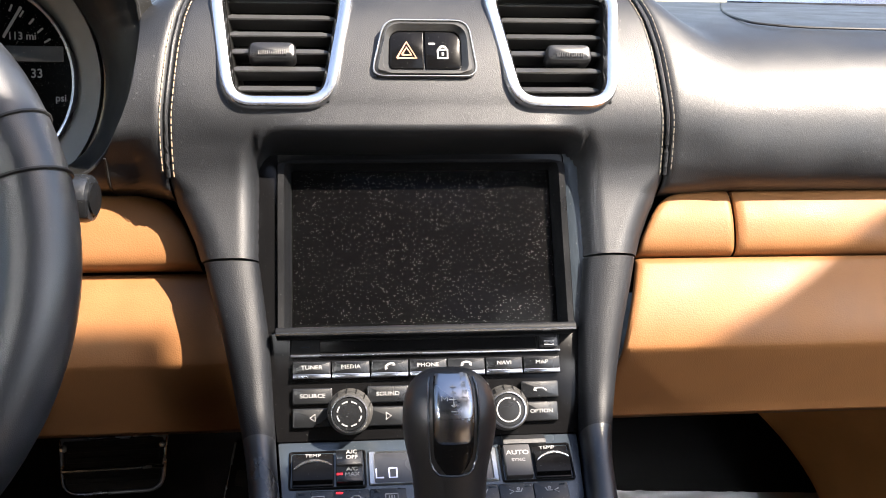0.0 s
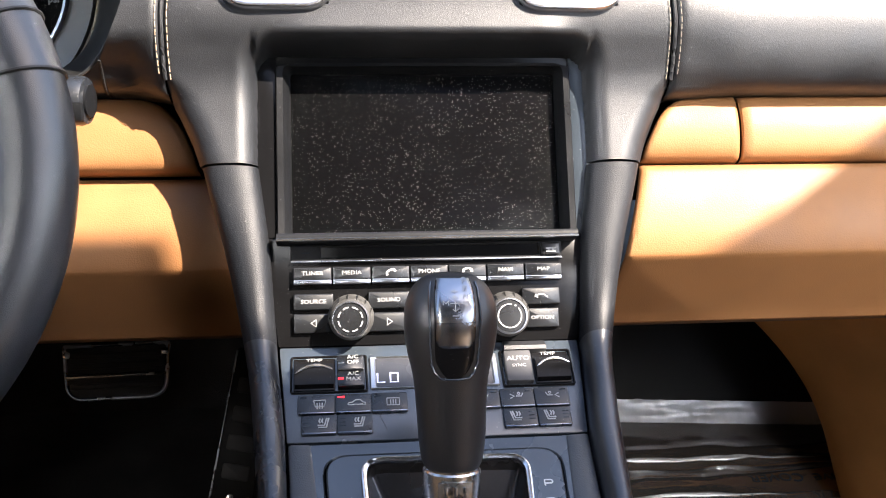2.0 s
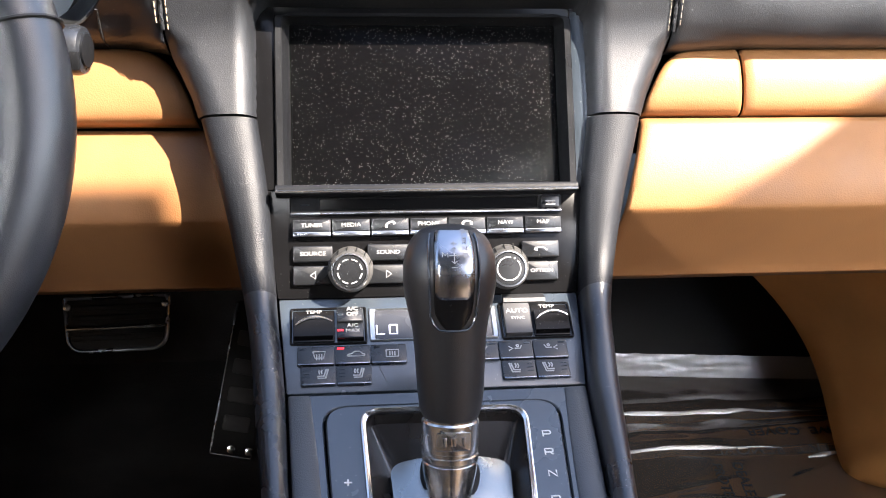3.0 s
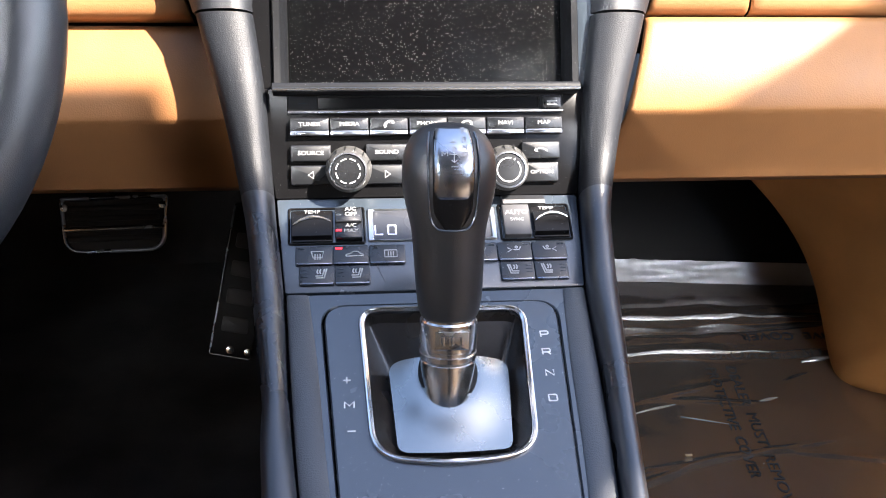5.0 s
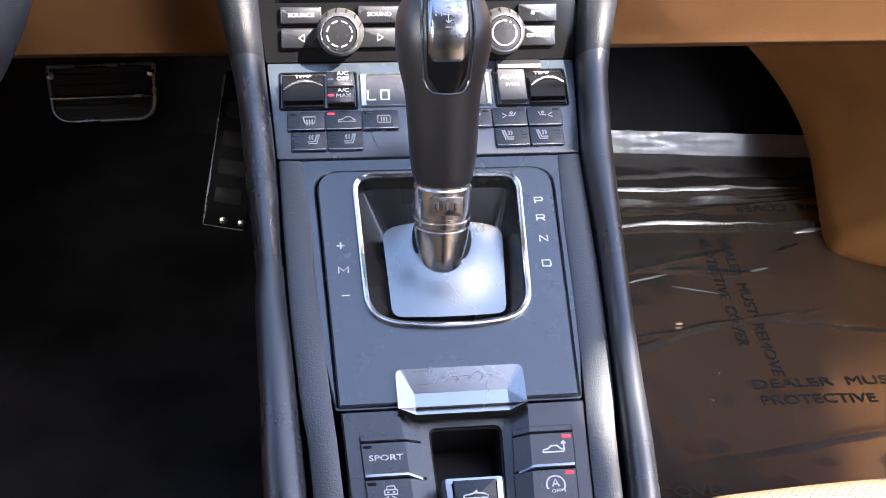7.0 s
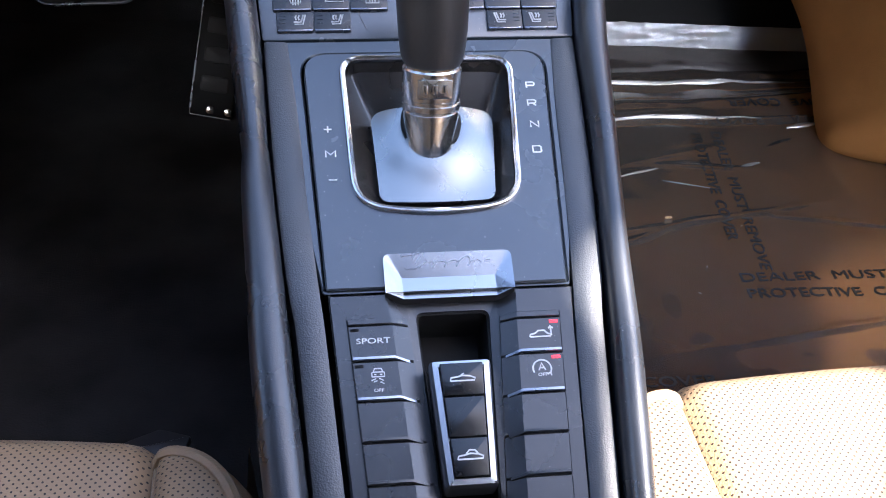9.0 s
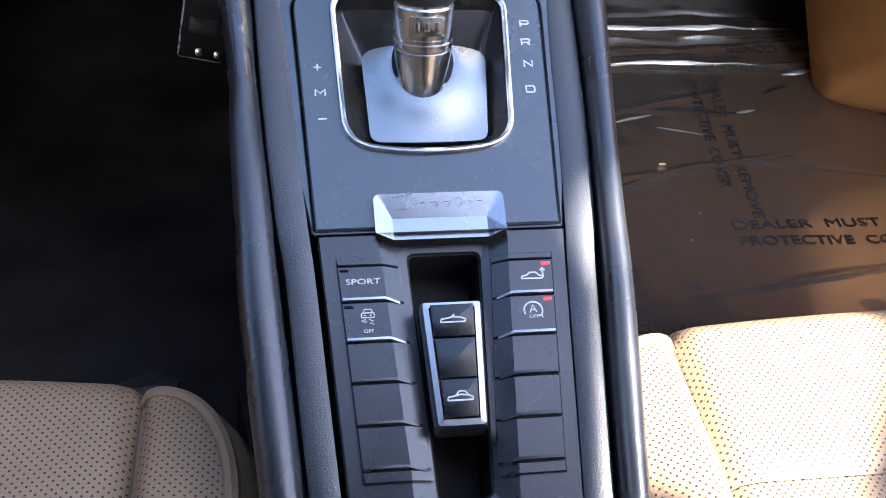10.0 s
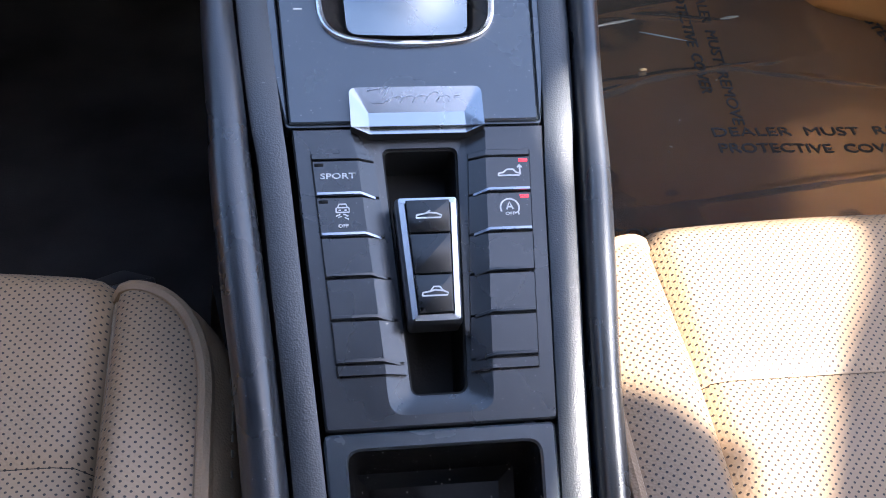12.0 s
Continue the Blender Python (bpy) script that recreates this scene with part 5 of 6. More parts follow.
# ---------------------------------------------------------------- switch bank behind the gear lever
def switch_bank():
    ob = thing("switch_bank", "satin black console switch bank with a roof rocker switch", "switch panel", BANK @ pose(0.0014, 0, 0))
    slot = [(-0.0108, -0.1192), (0.0108, -0.1192), (0.0160, -0.0098), (-0.0160, -0.0098)]
    o = rounded([(-0.0470, -LD + 0.0004), (0.0470, -LD + 0.0004), (0.0563, -0.0006), (-0.0563, -0.0006)], [0.002, 0.002, 0.001, 0.001], 6)
    hole = rounded(slot, 0.003, 6)
    up = lambda q, h: [(p.x, p.y, h) for p in q]
    # a flat face that falls away on both sides of the slot into a shallow valley with a round end
    valley = rounded([(-0.0208, -0.1285), (0.0208, -0.1285), (0.0294, -0.0016), (-0.0294, -0.0016)], [0.007, 0.007, 0.0005, 0.0005], 6)
    bed = rounded([(-0.0132, -0.1225), (0.0132, -0.1225), (0.0212, -0.0024), (-0.0212, -0.0024)], [0.004, 0.004, 0.0005, 0.0005], 6)
    lip = [(p.x, p.y, -0.0052 if p.y < -0.02 else -0.0046) for p in inset(hole, -0.0010)]
    # Face and keys carry the darkened copy of the gate panel's plastic.
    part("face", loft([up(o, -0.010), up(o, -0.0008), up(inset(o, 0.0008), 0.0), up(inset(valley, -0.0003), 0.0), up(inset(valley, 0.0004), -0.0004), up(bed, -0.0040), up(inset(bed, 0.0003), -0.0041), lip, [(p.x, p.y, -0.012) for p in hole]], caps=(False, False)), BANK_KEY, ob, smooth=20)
    part("channel", loft([up(inset(hole, -0.0012), -0.0056), up(hole, -0.0064), up(inset(hole, 0.0006), -0.026), up(inset(hole, 0.002), -0.028)], caps=(False, True)), DULL, ob)
    V = [-0.0128, -0.0165, -0.0337, -0.0522, -0.0704, -0.0887, -0.1072, -0.1125]
    outer = lambda v, s_: s_ * span(-v, [(0.0128, 0.0486), (0.1125, 0.0416)])
    inner = lambda v, s_: s_ * span(-v, [(0.0128, 0.0208), (0.1125, 0.0130)])
    crease = lambda v, s_: s_ * span(-v, [(0.0128, 0.0285), (0.1125, 0.0219)])
    icons = {(-1, 1): "SPORT", (-1, 2): [[(-.55, .05), (-.55, .42), (-.40, .50), (-.30, .80), (.30, .80), (.40, .50), (.55, .42), (.55, .05), (-.55, .05)], [(-.40, .48), (.40, .48)], [(-.35, .25), (-.15, .25)], [(.15, .25), (.35, .25)], [(-.6, -.30), (-.2, -.10), (-.4, -.45), (-.1, -.30)], [(.05, -.10), (.45, -.30), (.15, -.45), (.5, -.60)]],
             (1, 1): CAR_ICON + [[(.75, -.1), (.75, .6)], [(.6, .4), (.75, .6), (.9, .4)]], (1, 2): [arc(0, 0, .62, -35, 205, 22), [(.32, -.42), (.52, -.30), (.58, -.52)], [(-.22, -.12), (0, .40), (.22, -.12)], [(-.14, .06), (.14, .06)]]}
    for s_ in (-1, 1):
        for k in range(7):
            v1, v0 = V[k] - 0.0003, V[k + 1] + 0.0003
            top = 0.0016
            rows = []
            for v in (v0, v0 + 0.0004, v1 - 0.0004, v1):
                e = 0.0005 if v in (v0, v1) else 0.0
                rows.append([(outer(v, s_), v, -0.001), (outer(v, s_), v, top - 0.0006 - e), (outer(v, s_) - s_ * 0.0006, v, top - e), (crease(v, s_), v, top - e), (inner(v, s_) + s_ * 0.0005, v, top - 0.0034 - e), (inner(v, s_), v, -0.010)])
            nm = "trim_strip" if k in (0, 6) else "console_button"
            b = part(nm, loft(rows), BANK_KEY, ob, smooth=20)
            # every key ends in a narrow lip; those of the working keys are bright
            if 1 <= k <= 5:
                e0 = v0 + 0.0019
                lipl = [(w, h) for w, h in ((v0 + 0.0001, 0.0018), (v0 + 0.0004, 0.0026), (e0 - 0.0004, 0.0026), (e0, 0.0014))]
                part("button_edge", loft([[(outer(v0, s_) - s_ * 0.0008, w, h), (crease(v0, s_) + s_ * 0.001, w, h), (crease(v0, s_) - s_ * 0.0012, w - 0.0006, h - 0.0006), (inner(v0, s_) + s_ * 0.0022, w - 0.0016, h - 0.0031)] for w, h in lipl], closed=False),
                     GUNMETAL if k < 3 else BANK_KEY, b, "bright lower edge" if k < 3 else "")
            if k in (1, 2):
                cx, cv = (outer(v0, s_) + crease(v0, s_)) / 2, (v0 + v1) / 2
                ic = icons[s_, k]
                if isinstance(ic, str):
                    part("caption", lettering(ic, cx, cv + 0.0008, top + 0.0001, 0.0037, 1.38), PRINT, b)
                else:
                    part("icon", strokes(ic, cx + (0.0006 if s_ > 0 else 0), cv + (0.0016 if k == 2 else 0.0), top + 0.0001, 0.0068 if k == 1 else 0.0066 if s_ > 0 else 0.0050, 0.11), PRINT, b)
                    if k == 2:
                        part("caption", lettering("OFF", cx + (0.0006 if s_ > 0 else 0), cv - (0.0044 if s_ < 0 else 0.0012), top + 0.0001, 0.0021, 1.2), PRINT, b)
                lx = outer(v1, s_) + (0.0012 if s_ < 0 else -0.0056)
                part("lamp", slab(box2(lx, v1 - 0.0028, lx + 0.0040, v1 - 0.0012, 0.0003), 0.0005, 0.0020), RED if s_ > 0 else DULL, b, "lit red lamp" if s_ > 0 else "")
    # raised rocker for the roof
    T, B, w0, w1 = -0.0360, -0.0928, 0.0138, 0.0111
    q = rounded([(-w1, B), (w1, B), (w0, T), (-w0, T)], 0.0022, 5)
    rk = part("roof_rocker", loft([up(q, -0.008), up(q, 0.0020), up(inset(q, 0.0004), 0.0034), up(inset(q, 0.0012), 0.0056), up(inset(q, 0.0036), 0.0060), up(inset(q, 0.0042), 0.0040)], caps=(False, True)), SILVER, ob, "aluminium-framed roof switch")
    for k, (a, b_) in enumerate(((0.045, 0.305), (0.315, 0.625), (0.637, 0.925))):
        va, vb = T + (B - T) * b_, T + (B - T) * a
        wa, wb = (span(-v, [(-T, w0), (-B, w1)]) - 0.0042 for v in (va, vb))
        dip = (0, 0.0004, 0)[k]
        pad = part("rocker_pad", slab(rounded([(-wa, va), (wa, va), (wb, vb), (-wb, vb)], 0.0006, 3), 0.0045, 0.0070 - dip, 0.0005), BUTTON, rk)
        if k != 1:
            lines = [[(-.8, -.15), (-.75, .05), (-.3, .12), (0, .2), (.5, .14), (.8, 0), (.75, -.15), (-.8, -.15)], [(-.15, .15), (.1, .35)] if k == 0 else [(-.3, .12), (-.05, .42), (.3, .40), (.5, .14)]]
            part("icon", strokes(lines, 0, (va + vb) / 2, 0.0071, 0.0068, 0.1), PRINT, pad)


switch_bank()


def tray():
    ob = thing("storage_tray", "open glossy black storage tray dusted with fine crumbs", "tray", BANK)
    o = rounded([(-0.0400, -0.30), (0.0400, -0.30), (0.0468, -LD - 0.0008), (-0.0468, -LD - 0.0008)], [0.002, 0.002, 0.003, 0.003], 6)
    q = rounded([(-0.0335, -0.285), (0.0335, -0.285), (0.0398, -LD - 0.0078), (-0.0378, -LD - 0.0078)], 0.006, 6)
    part("rim", hoop(o, q, -0.01, 0.0004, 0.0009, -0.004), SATIN, ob)
    up = lambda r, h: [(p.x, p.y, h) for p in r]
    part("bowl", loft([up(inset(q, -0.0006), 0.0002), up(inset(q, 0.001), -0.006), up(inset(q, 0.004), -0.040), up(inset(q, 0.010), -0.045)], caps=(False, True)), TRAY_BLACK, ob)


tray()


# ---------------------------------------------------------------- seats
def seat(s_, x_in, x_seam, y_front, y_cross, bulge, lab):
    """A bucket seat cushion: two middle pads, an inner and an outer bolster, piping and a skirt."""
    ob = thing("car_seat", lab, "seat")
    mid = 0.25
    zc = lambda x, y: 0.205 - 0.10 * (0.33 - y) * 0.35
    x_far = x_seam + mid

    def pad(y0, y1, nm, front):
        def f(u, w):
            x = x_seam + (x_far - x_seam) * u
            yb = y0 + (0.012 * math.sin(math.pi * u) if s_ < 0 else 0.005 + 0.007 * math.sin(math.pi * u)) * (1 if front else 0)
            y = yb + (y1 - yb) * w
            e = ease(min(u, 1 - u) * mid, 0.020)
            g = ease(w * abs(y0 - y1), 0.028 if front else 0.005)
            g2 = ease((1 - w) * abs(y0 - y1), 0.005)
            z = zc(x, y) - 0.011 * (1 - e) - (0.05 if front else 0.003) * (1 - g) - 0.003 * (1 - g2)
            return (s_ * x, y, z)
        ws = 26
        bm = sheet(30, ws, lambda u, w: f(u, w ** 1.8 if front else w))
        if front:
            sheet(30, 3, lambda u, w: (s_ * (x_seam + mid * u), y_pad + 0.012 * math.sin(math.pi * u) - 0.004 * w, zc(0, y_front) - 0.056 - 0.12 * w), bm=bm)
        part(nm, bm, BEIGE_HOLES, ob, smooth=60)
    y_pad = y_front + (0.012 if s_ < 0 else 0.0)
    pad(y_pad, y_cross, "front_cushion", True)
    pad(y_cross - 0.0004, -0.30, "rear_cushion", False)

    def bolster(xa, xb, nm):
        """From the seam xa out to the side xb, rounded at its front."""
        w_ = xb - xa

        def edge_y(u):
            return y_front - (0.012 if s_ < 0 else 0.021) - abs(w_) * (1.6 if s_ < 0 else 1.25) * (1 - math.sqrt(max(0, 1 - (max(0, u - 0.05) / 0.95) ** 2.2)))

        def f(u, w):
            yf = edge_y(u)
            y = yf + (-0.30 - yf) * w
            t = u
            crown = 0.017 * ease(t * abs(w_), 0.013) - 0.009 * t ** 2
            e = ease(t * abs(w_), 0.008)
            z = zc(0, y) - 0.006 * (1 - e) + crown * min(1, (edge_y(0) - y) / 0.10 + 0.15)
            z -= 0.005 * (1 - ease(yf - y, 0.012)) * (1 - u ** 2)
            return (s_ * (xa + w_ * u), y, z)
        bm = sheet(22, 40, lambda u, w: f(u, w ** 2.2))
        part(nm, bm, BEIGE_HOLES, ob, smooth=60)
        sk = [[Vector(f(1, w ** 2.2)) for w in np.linspace(0, 1, 24)]]
        sk[0] = [Vector(f(u, 0)) for u in np.sin(np.linspace(0, math.pi / 2, 22))][:-1] + sk[0]
        # the side swells out square to the piping, more and more from the front to the flank
        way = s_ * (-1 if w_ < 0 else 1)
        out_n = []
        for i in range(len(sk[0])):
            d = sk[0][min(i + 2, len(sk[0]) - 1)] - sk[0][max(i - 2, 0)]
            out_n.append(Vector((way * abs(d.y), abs(d.x), 0)).normalized())
        for out, drop in ((0.30, -0.003), (0.62, -0.009), (0.88, -0.019), (1.0, -0.032), (0.9, -0.06), (0.5, -0.16)):
            sk.append([p + out_n[i] * bulge * out * (0.25 + 0.75 * ease(i / 26, 1.0)) + Vector((0, 0, drop)) for i, p in enumerate(sk[0])])
        part("skirt", loft(sk, closed=False), BEIGE, ob, "plain beige leather side", smooth=60)
        part("piping", tube([p + Vector((0, 0.0008, 0.0010)) for p in sk[0]], 0.0038, 8), BEIGE, ob, "beige leather piping")
        st = bmesh.new()
        for a, b in zip(sk[2][18:], sk[2][19:]):
            for q in np.linspace(0, 1, max(2, int((b - a).length / 0.005)))[:-1]:
                c = a.lerp(b, q) + Vector((way * 0.0003, 0, 0.0002))
                tube([c, c + (b - a).normalized() * 0.0032], 0.0005, 4, bm=st)
        part("stitching", st, THREAD_GREY, ob)
        part("seam", tube([Vector(f(0.0, w ** 2.2)) + Vector((0, 0, -0.0012)) for w in np.linspace(0.02, 1, 24)], 0.0016, 6), BEIGE, ob)
    bolster(x_seam - 0.0008, x_in, "inner_bolster")
    bolster(x_far + 0.0008, x_far + (x_seam - x_in), "outer_bolster")
    back = curve3([(-0.14, 0.17), (-0.13, 0.24), (-0.17, 0.36), (-0.26, 0.60), (-0.35, 0.80), (-0.40, 0.86), (-0.46, 0.84)], 4)

    def rest(u, w):
        p = back[round(w * (len(back) - 1))]
        x = (x_in + 0.02) + (x_far + 0.03 - x_in) * u
        e = 1 - abs(2 * u - 1)
        return (s_ * x, p.x + 0.05 * (1 - ease(e, 0.35)) * -1 + 0.05 * max(0, 1 - e * 4), p.y - 0.05 * (1 - ease(e, 0.4)) * (w > 0.7))
    part("backrest", sheet(16, len(back) - 1, rest), BEIGE, ob, "plain beige leather backrest", smooth=60)
    part("base", block(*sorted((s_ * (x_in + 0.02), s_ * (x_far + 0.03)))[:1], -0.30, 0.03, sorted((s_ * (x_in + 0.02), s_ * (x_far + 0.03)))[1], y_front - 0.06, 0.13), DULL, ob)
    return ob


front = seat(-1, 0.0945, 0.139, 0.330, 0.228, 0.0165, "beige perforated leather driver seat cushion in shade")
part("floor_bracket", slab(rounded([(-0.040, -0.012), (0.012, -0.012), (0.017, 0.004), (-0.005, 0.010), (-0.026, 0.0)], 0.003), -0.004, 0.002, 0.0015), GREY_KEY, front, "dark plastic bracket cover").matrix_basis = pose(-0.166, 0.456, 0.050, 6, 0, -4)
seat(1, 0.0790, 0.124, 0.356, 0.250, 0.004, "beige perforated leather passenger seat cushion in sunlight")


# ---------------------------------------------------------------- steering wheel and instruments
def steering_wheel():
    M = Matrix.Translation((-0.3660, 0.4950, 0.4800)) @ pose(0, 0, 0, 66, 0, 0)
    ob = thing("steering_wheel", "black leather steering wheel rim with shaped grips", "steering wheel", M)
    R = 0.1640
    n = 96
    ring, rad = [], []
    for k in range(n):
        a = 2 * math.pi * k / n
        g = max(0, 1 - abs(((math.degrees(a) + 180) % 360 - 180) - 36) / 14)
        ring.append((R * math.cos(a), R * math.sin(a), 0))
        rad.append(0.0210 + 0.0008 * g)
    rings = []
    for k in range(n + 1):
        a = 2 * math.pi * (k % n) / n
        r = rad[k % n]
        rings.append([((R + r * math.cos(b)) * math.cos(a), (R + r * math.cos(b)) * math.sin(a), r * 1.12 * math.sin(b)) for b in [2 * math.pi * j / 20 for j in range(20)]])
    bm = loft(rings, caps=(False, False))
    bmesh.ops.remove_doubles(bm, verts=bm.verts, dist=1e-5)
    part("rim", bm, WHEEL_SKIN, ob, smooth=80)
    for deg in (16, 26, 144, 156):
        a = radians(deg)
        part("rim_seam", tube([((R + 0.0215 * math.cos(b)) * math.cos(a), (R + 0.0215 * math.cos(b)) * math.sin(a), 0.0240 * math.sin(b)) for b in [2 * math.pi * j / 20 for j in range(21)]], 0.0011, 6, up=(0.3, 0.2, 0.9)), RUBBER, ob)
    part("hub", lathe([(0.075, -0.05), (0.085, -0.02), (0.08, 0.0), (0.06, 0.012), (0.01, 0.016)], 36), LEATHER_FINE, ob)
    for deg in (180, 270):
        a = radians(deg)
        part("spoke", tube([(0.07 * math.cos(a), 0.07 * math.sin(a), 0), (0.12 * math.cos(a), 0.12 * math.sin(a), -0.004), (0.165 * math.cos(a), 0.165 * math.sin(a), 0)], [0.03, 0.022, 0.02], 12, flat=0.35), SILVER, ob)
    col = thing("steering_column", "black plastic steering column with a control stalk", "steering column", M)
    part("shroud", lathe([(0.055, -0.03), (0.058, -0.06), (0.055, -0.20)], 28), SOFT, col)
    stalk = thing("control_stalk", "black plastic control stalk beside the steering wheel", "stalk")
    part("arm", tube([(-0.34, 0.585, 0.497), (-0.26, 0.58, 0.500), (-0.204, 0.573, 0.5020)], [0.006, 0.005, 0.0045], 10), RUBBER, stalk)
    turn = pose(-0.1965, 0.5718, 0.5026, 0, 90, -8)
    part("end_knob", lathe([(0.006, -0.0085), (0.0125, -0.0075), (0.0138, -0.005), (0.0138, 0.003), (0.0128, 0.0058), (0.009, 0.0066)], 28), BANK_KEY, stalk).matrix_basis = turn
    part("end_cap", lathe([(0.0095, 0.0050), (0.0092, 0.0078), (0.002, 0.0085)], 24), BEZEL, stalk).matrix_basis = turn
    part("thumb_wheel", slab(box2(-0.0058, -0.0052, 0.0058, 0.0052, 0.0012), 0, 0.0028, 0.0008), BEZEL, stalk).matrix_basis = pose(-0.1965, 0.5588, 0.4990, 82, 0, 0)


steering_wheel()


def instruments():
    C = Vector((-0.3005, 0.745, 0.5565))
    M = Matrix.Translation(C) @ pose(0, 0, 0, 84, 0, -6)
    ob = thing("instrument_cluster", "round black instrument dial with digital readings in a grey surround", "instrument", M)
    part("dial_face", lathe([(0.0645, -0.002), (0.0645, 0.0), (0.001, 0.0001)], 48), GLASS, ob)
    part("dial_ring", lathe([(0.064, -0.004), (0.0642, 0.003), (0.0655, 0.0065), (0.0672, 0.0070), (0.0680, 0.005), (0.0685, -0.006)], 64), GUNMETAL, ob, "bright metal dial ring")
    part("dial_cone", lathe([(0.0678, 0.002), (0.0735, 0.007), (0.0860, 0.018), (0.0900, 0.020), (0.0905, 0.014)], 64, caps=(False, False)), CONE, ob, "dusty grey dial surround")
    part("divider", slab(box2(-0.055, 0.0125, 0.058, 0.0235, 0.001), 0.0001, 0.0003), SATIN, ob)
    part("readout", lettering("113 mi", 0.0290, 0.0300, 0.0004, 0.0074), WHITE, ob)
    part("readout", lettering("33", 0.0385, 0.0040, 0.0004, 0.0090), WHITE, ob)
    part("readout", lettering("psi", 0.0550, -0.0130, 0.0004, 0.0072), WHITE, ob)
    for a in range(30, 90, 9):
        c, s2 = math.cos(radians(a)), math.sin(radians(a))
        part("dial_tick", strokes([[(c * 0.80, s2 * 0.80), (c * 0.88, s2 * 0.88)]], 0, 0, 0.0004, 0.0645, 0.02), WHITE, ob)
    part("needle", strokes([[(0.25, 0.45), (0.46, 0.78)]], 0, 0, 0.001, 0.0645, 0.03), WHITE, ob)
    hood = thing("instrument_hood", "black leather instrument hood round the dial", "hood", Matrix.Translation((-0.305, 0.745, 0.563)) @ pose(0, 0, 0, 90, 0, 0))
    # its wall runs from the edge of the leather in to the dial's surround
    lip = [(x, 0.607 + 0.9 * min(0.035, max(0, z - 0.565)), z) for z, x in LIP if 0.497 < z < 0.616] + [(-0.182, 0.638, 0.640), (-0.205, 0.638, 0.672), (-0.25, 0.638, 0.695), (-0.305, 0.638, 0.702), (-0.42, 0.638, 0.66)]
    lip = curve3(lip, 2)
    rows = []
    for r, y in ((None, 0.608), (0.74, 0.641), (0.42, 0.664), (0.20, 0.692), (0.06, 0.716), (0.0, 0.727), (-0.12, 0.735)):
        row = []
        for p in lip:
            d = Vector((p[0] - C.x, 0, p[2] - C.z))
            q = Vector((C.x, 0, C.z)) + d.normalized() * 0.0885
            e = Vector((p[0], 0, p[2]))
            w = q.lerp(e, 1.0 if r is None else r)
            row.append(hood.matrix_world.inverted() @ Vector((w.x, p[1] if r is None else y, w.z)))
        rows.append(row)
    rows.insert(0, [p + Vector((0.006, 0, -0.010)) for p in rows[0]])
    part("hood_wall", loft(rows, closed=False), HOOD_SKIN, hood, smooth=60)
    part("hood_lip", tube([hood.matrix_world.inverted() @ Vector((p[0] - 0.0006, p[1] - 0.001, p[2])) for p in lip], 0.0012, 6), RUBBER, hood, "thin dark edge of the hood")
    part("brow", tube([(0.1375 * math.cos(radians(a)), 0.1375 * math.sin(radians(a)), 0.145) for a in range(24, 157, 6)], 0.006, 8, flat=0.7), LEATHER, hood, "padded leather brow")


instruments()


# ---------------------------------------------------------------- pedals
def brake_pedal():
    M = Matrix.Translation((-0.2625, 0.8920, 0.1880)) @ pose(0, 0, 0, 64, 0, 3)
    ob = thing("brake_pedal", "black rubber brake pedal pad in a steel frame", "pedal", M)
    o = rounded([(-0.046, -0.028), (0.046, -0.028), (0.0495, 0.026), (-0.0495, 0.026)], [0.017, 0.017, 0.004, 0.004], 6)
    part("steel_frame", hoop(o, inset(o, 0.0035), -0.004, 0.004, 0.0012), GUNMETAL, ob, "worn steel frame")
    part("rubber_pad", slab(inset(o, 0.003), -0.003, 0.0025, 0.001), RUBBER, ob)
    for v in (-0.014, -0.0045, 0.005, 0.0145):
        part("rubber_rib", slab(box2(-0.042, v - 0.0028, 0.042, v + 0.0028, 0.0015), 0.002, 0.0052, 0.0012), RUBBER, ob)
    part("steel_bar", slab(box2(-0.046, -0.0065, 0.046, -0.0030, 0.001), 0.002, 0.0056, 0.001), STEEL, ob)
    for x in (-0.045, 0.045):
        part("rivet", lathe([(0.0035, 0.003), (0.0033, 0.0058), (0.001, 0.0065)], 12, cx=x, cy=0.016), STEEL, ob)
    part("arm", tube([(0, 0.0, -0.004), (0.002, 0.03, -0.02), (0.004, 0.18, -0.06)], 0.009, 10), DULL, ob)


brake_pedal()


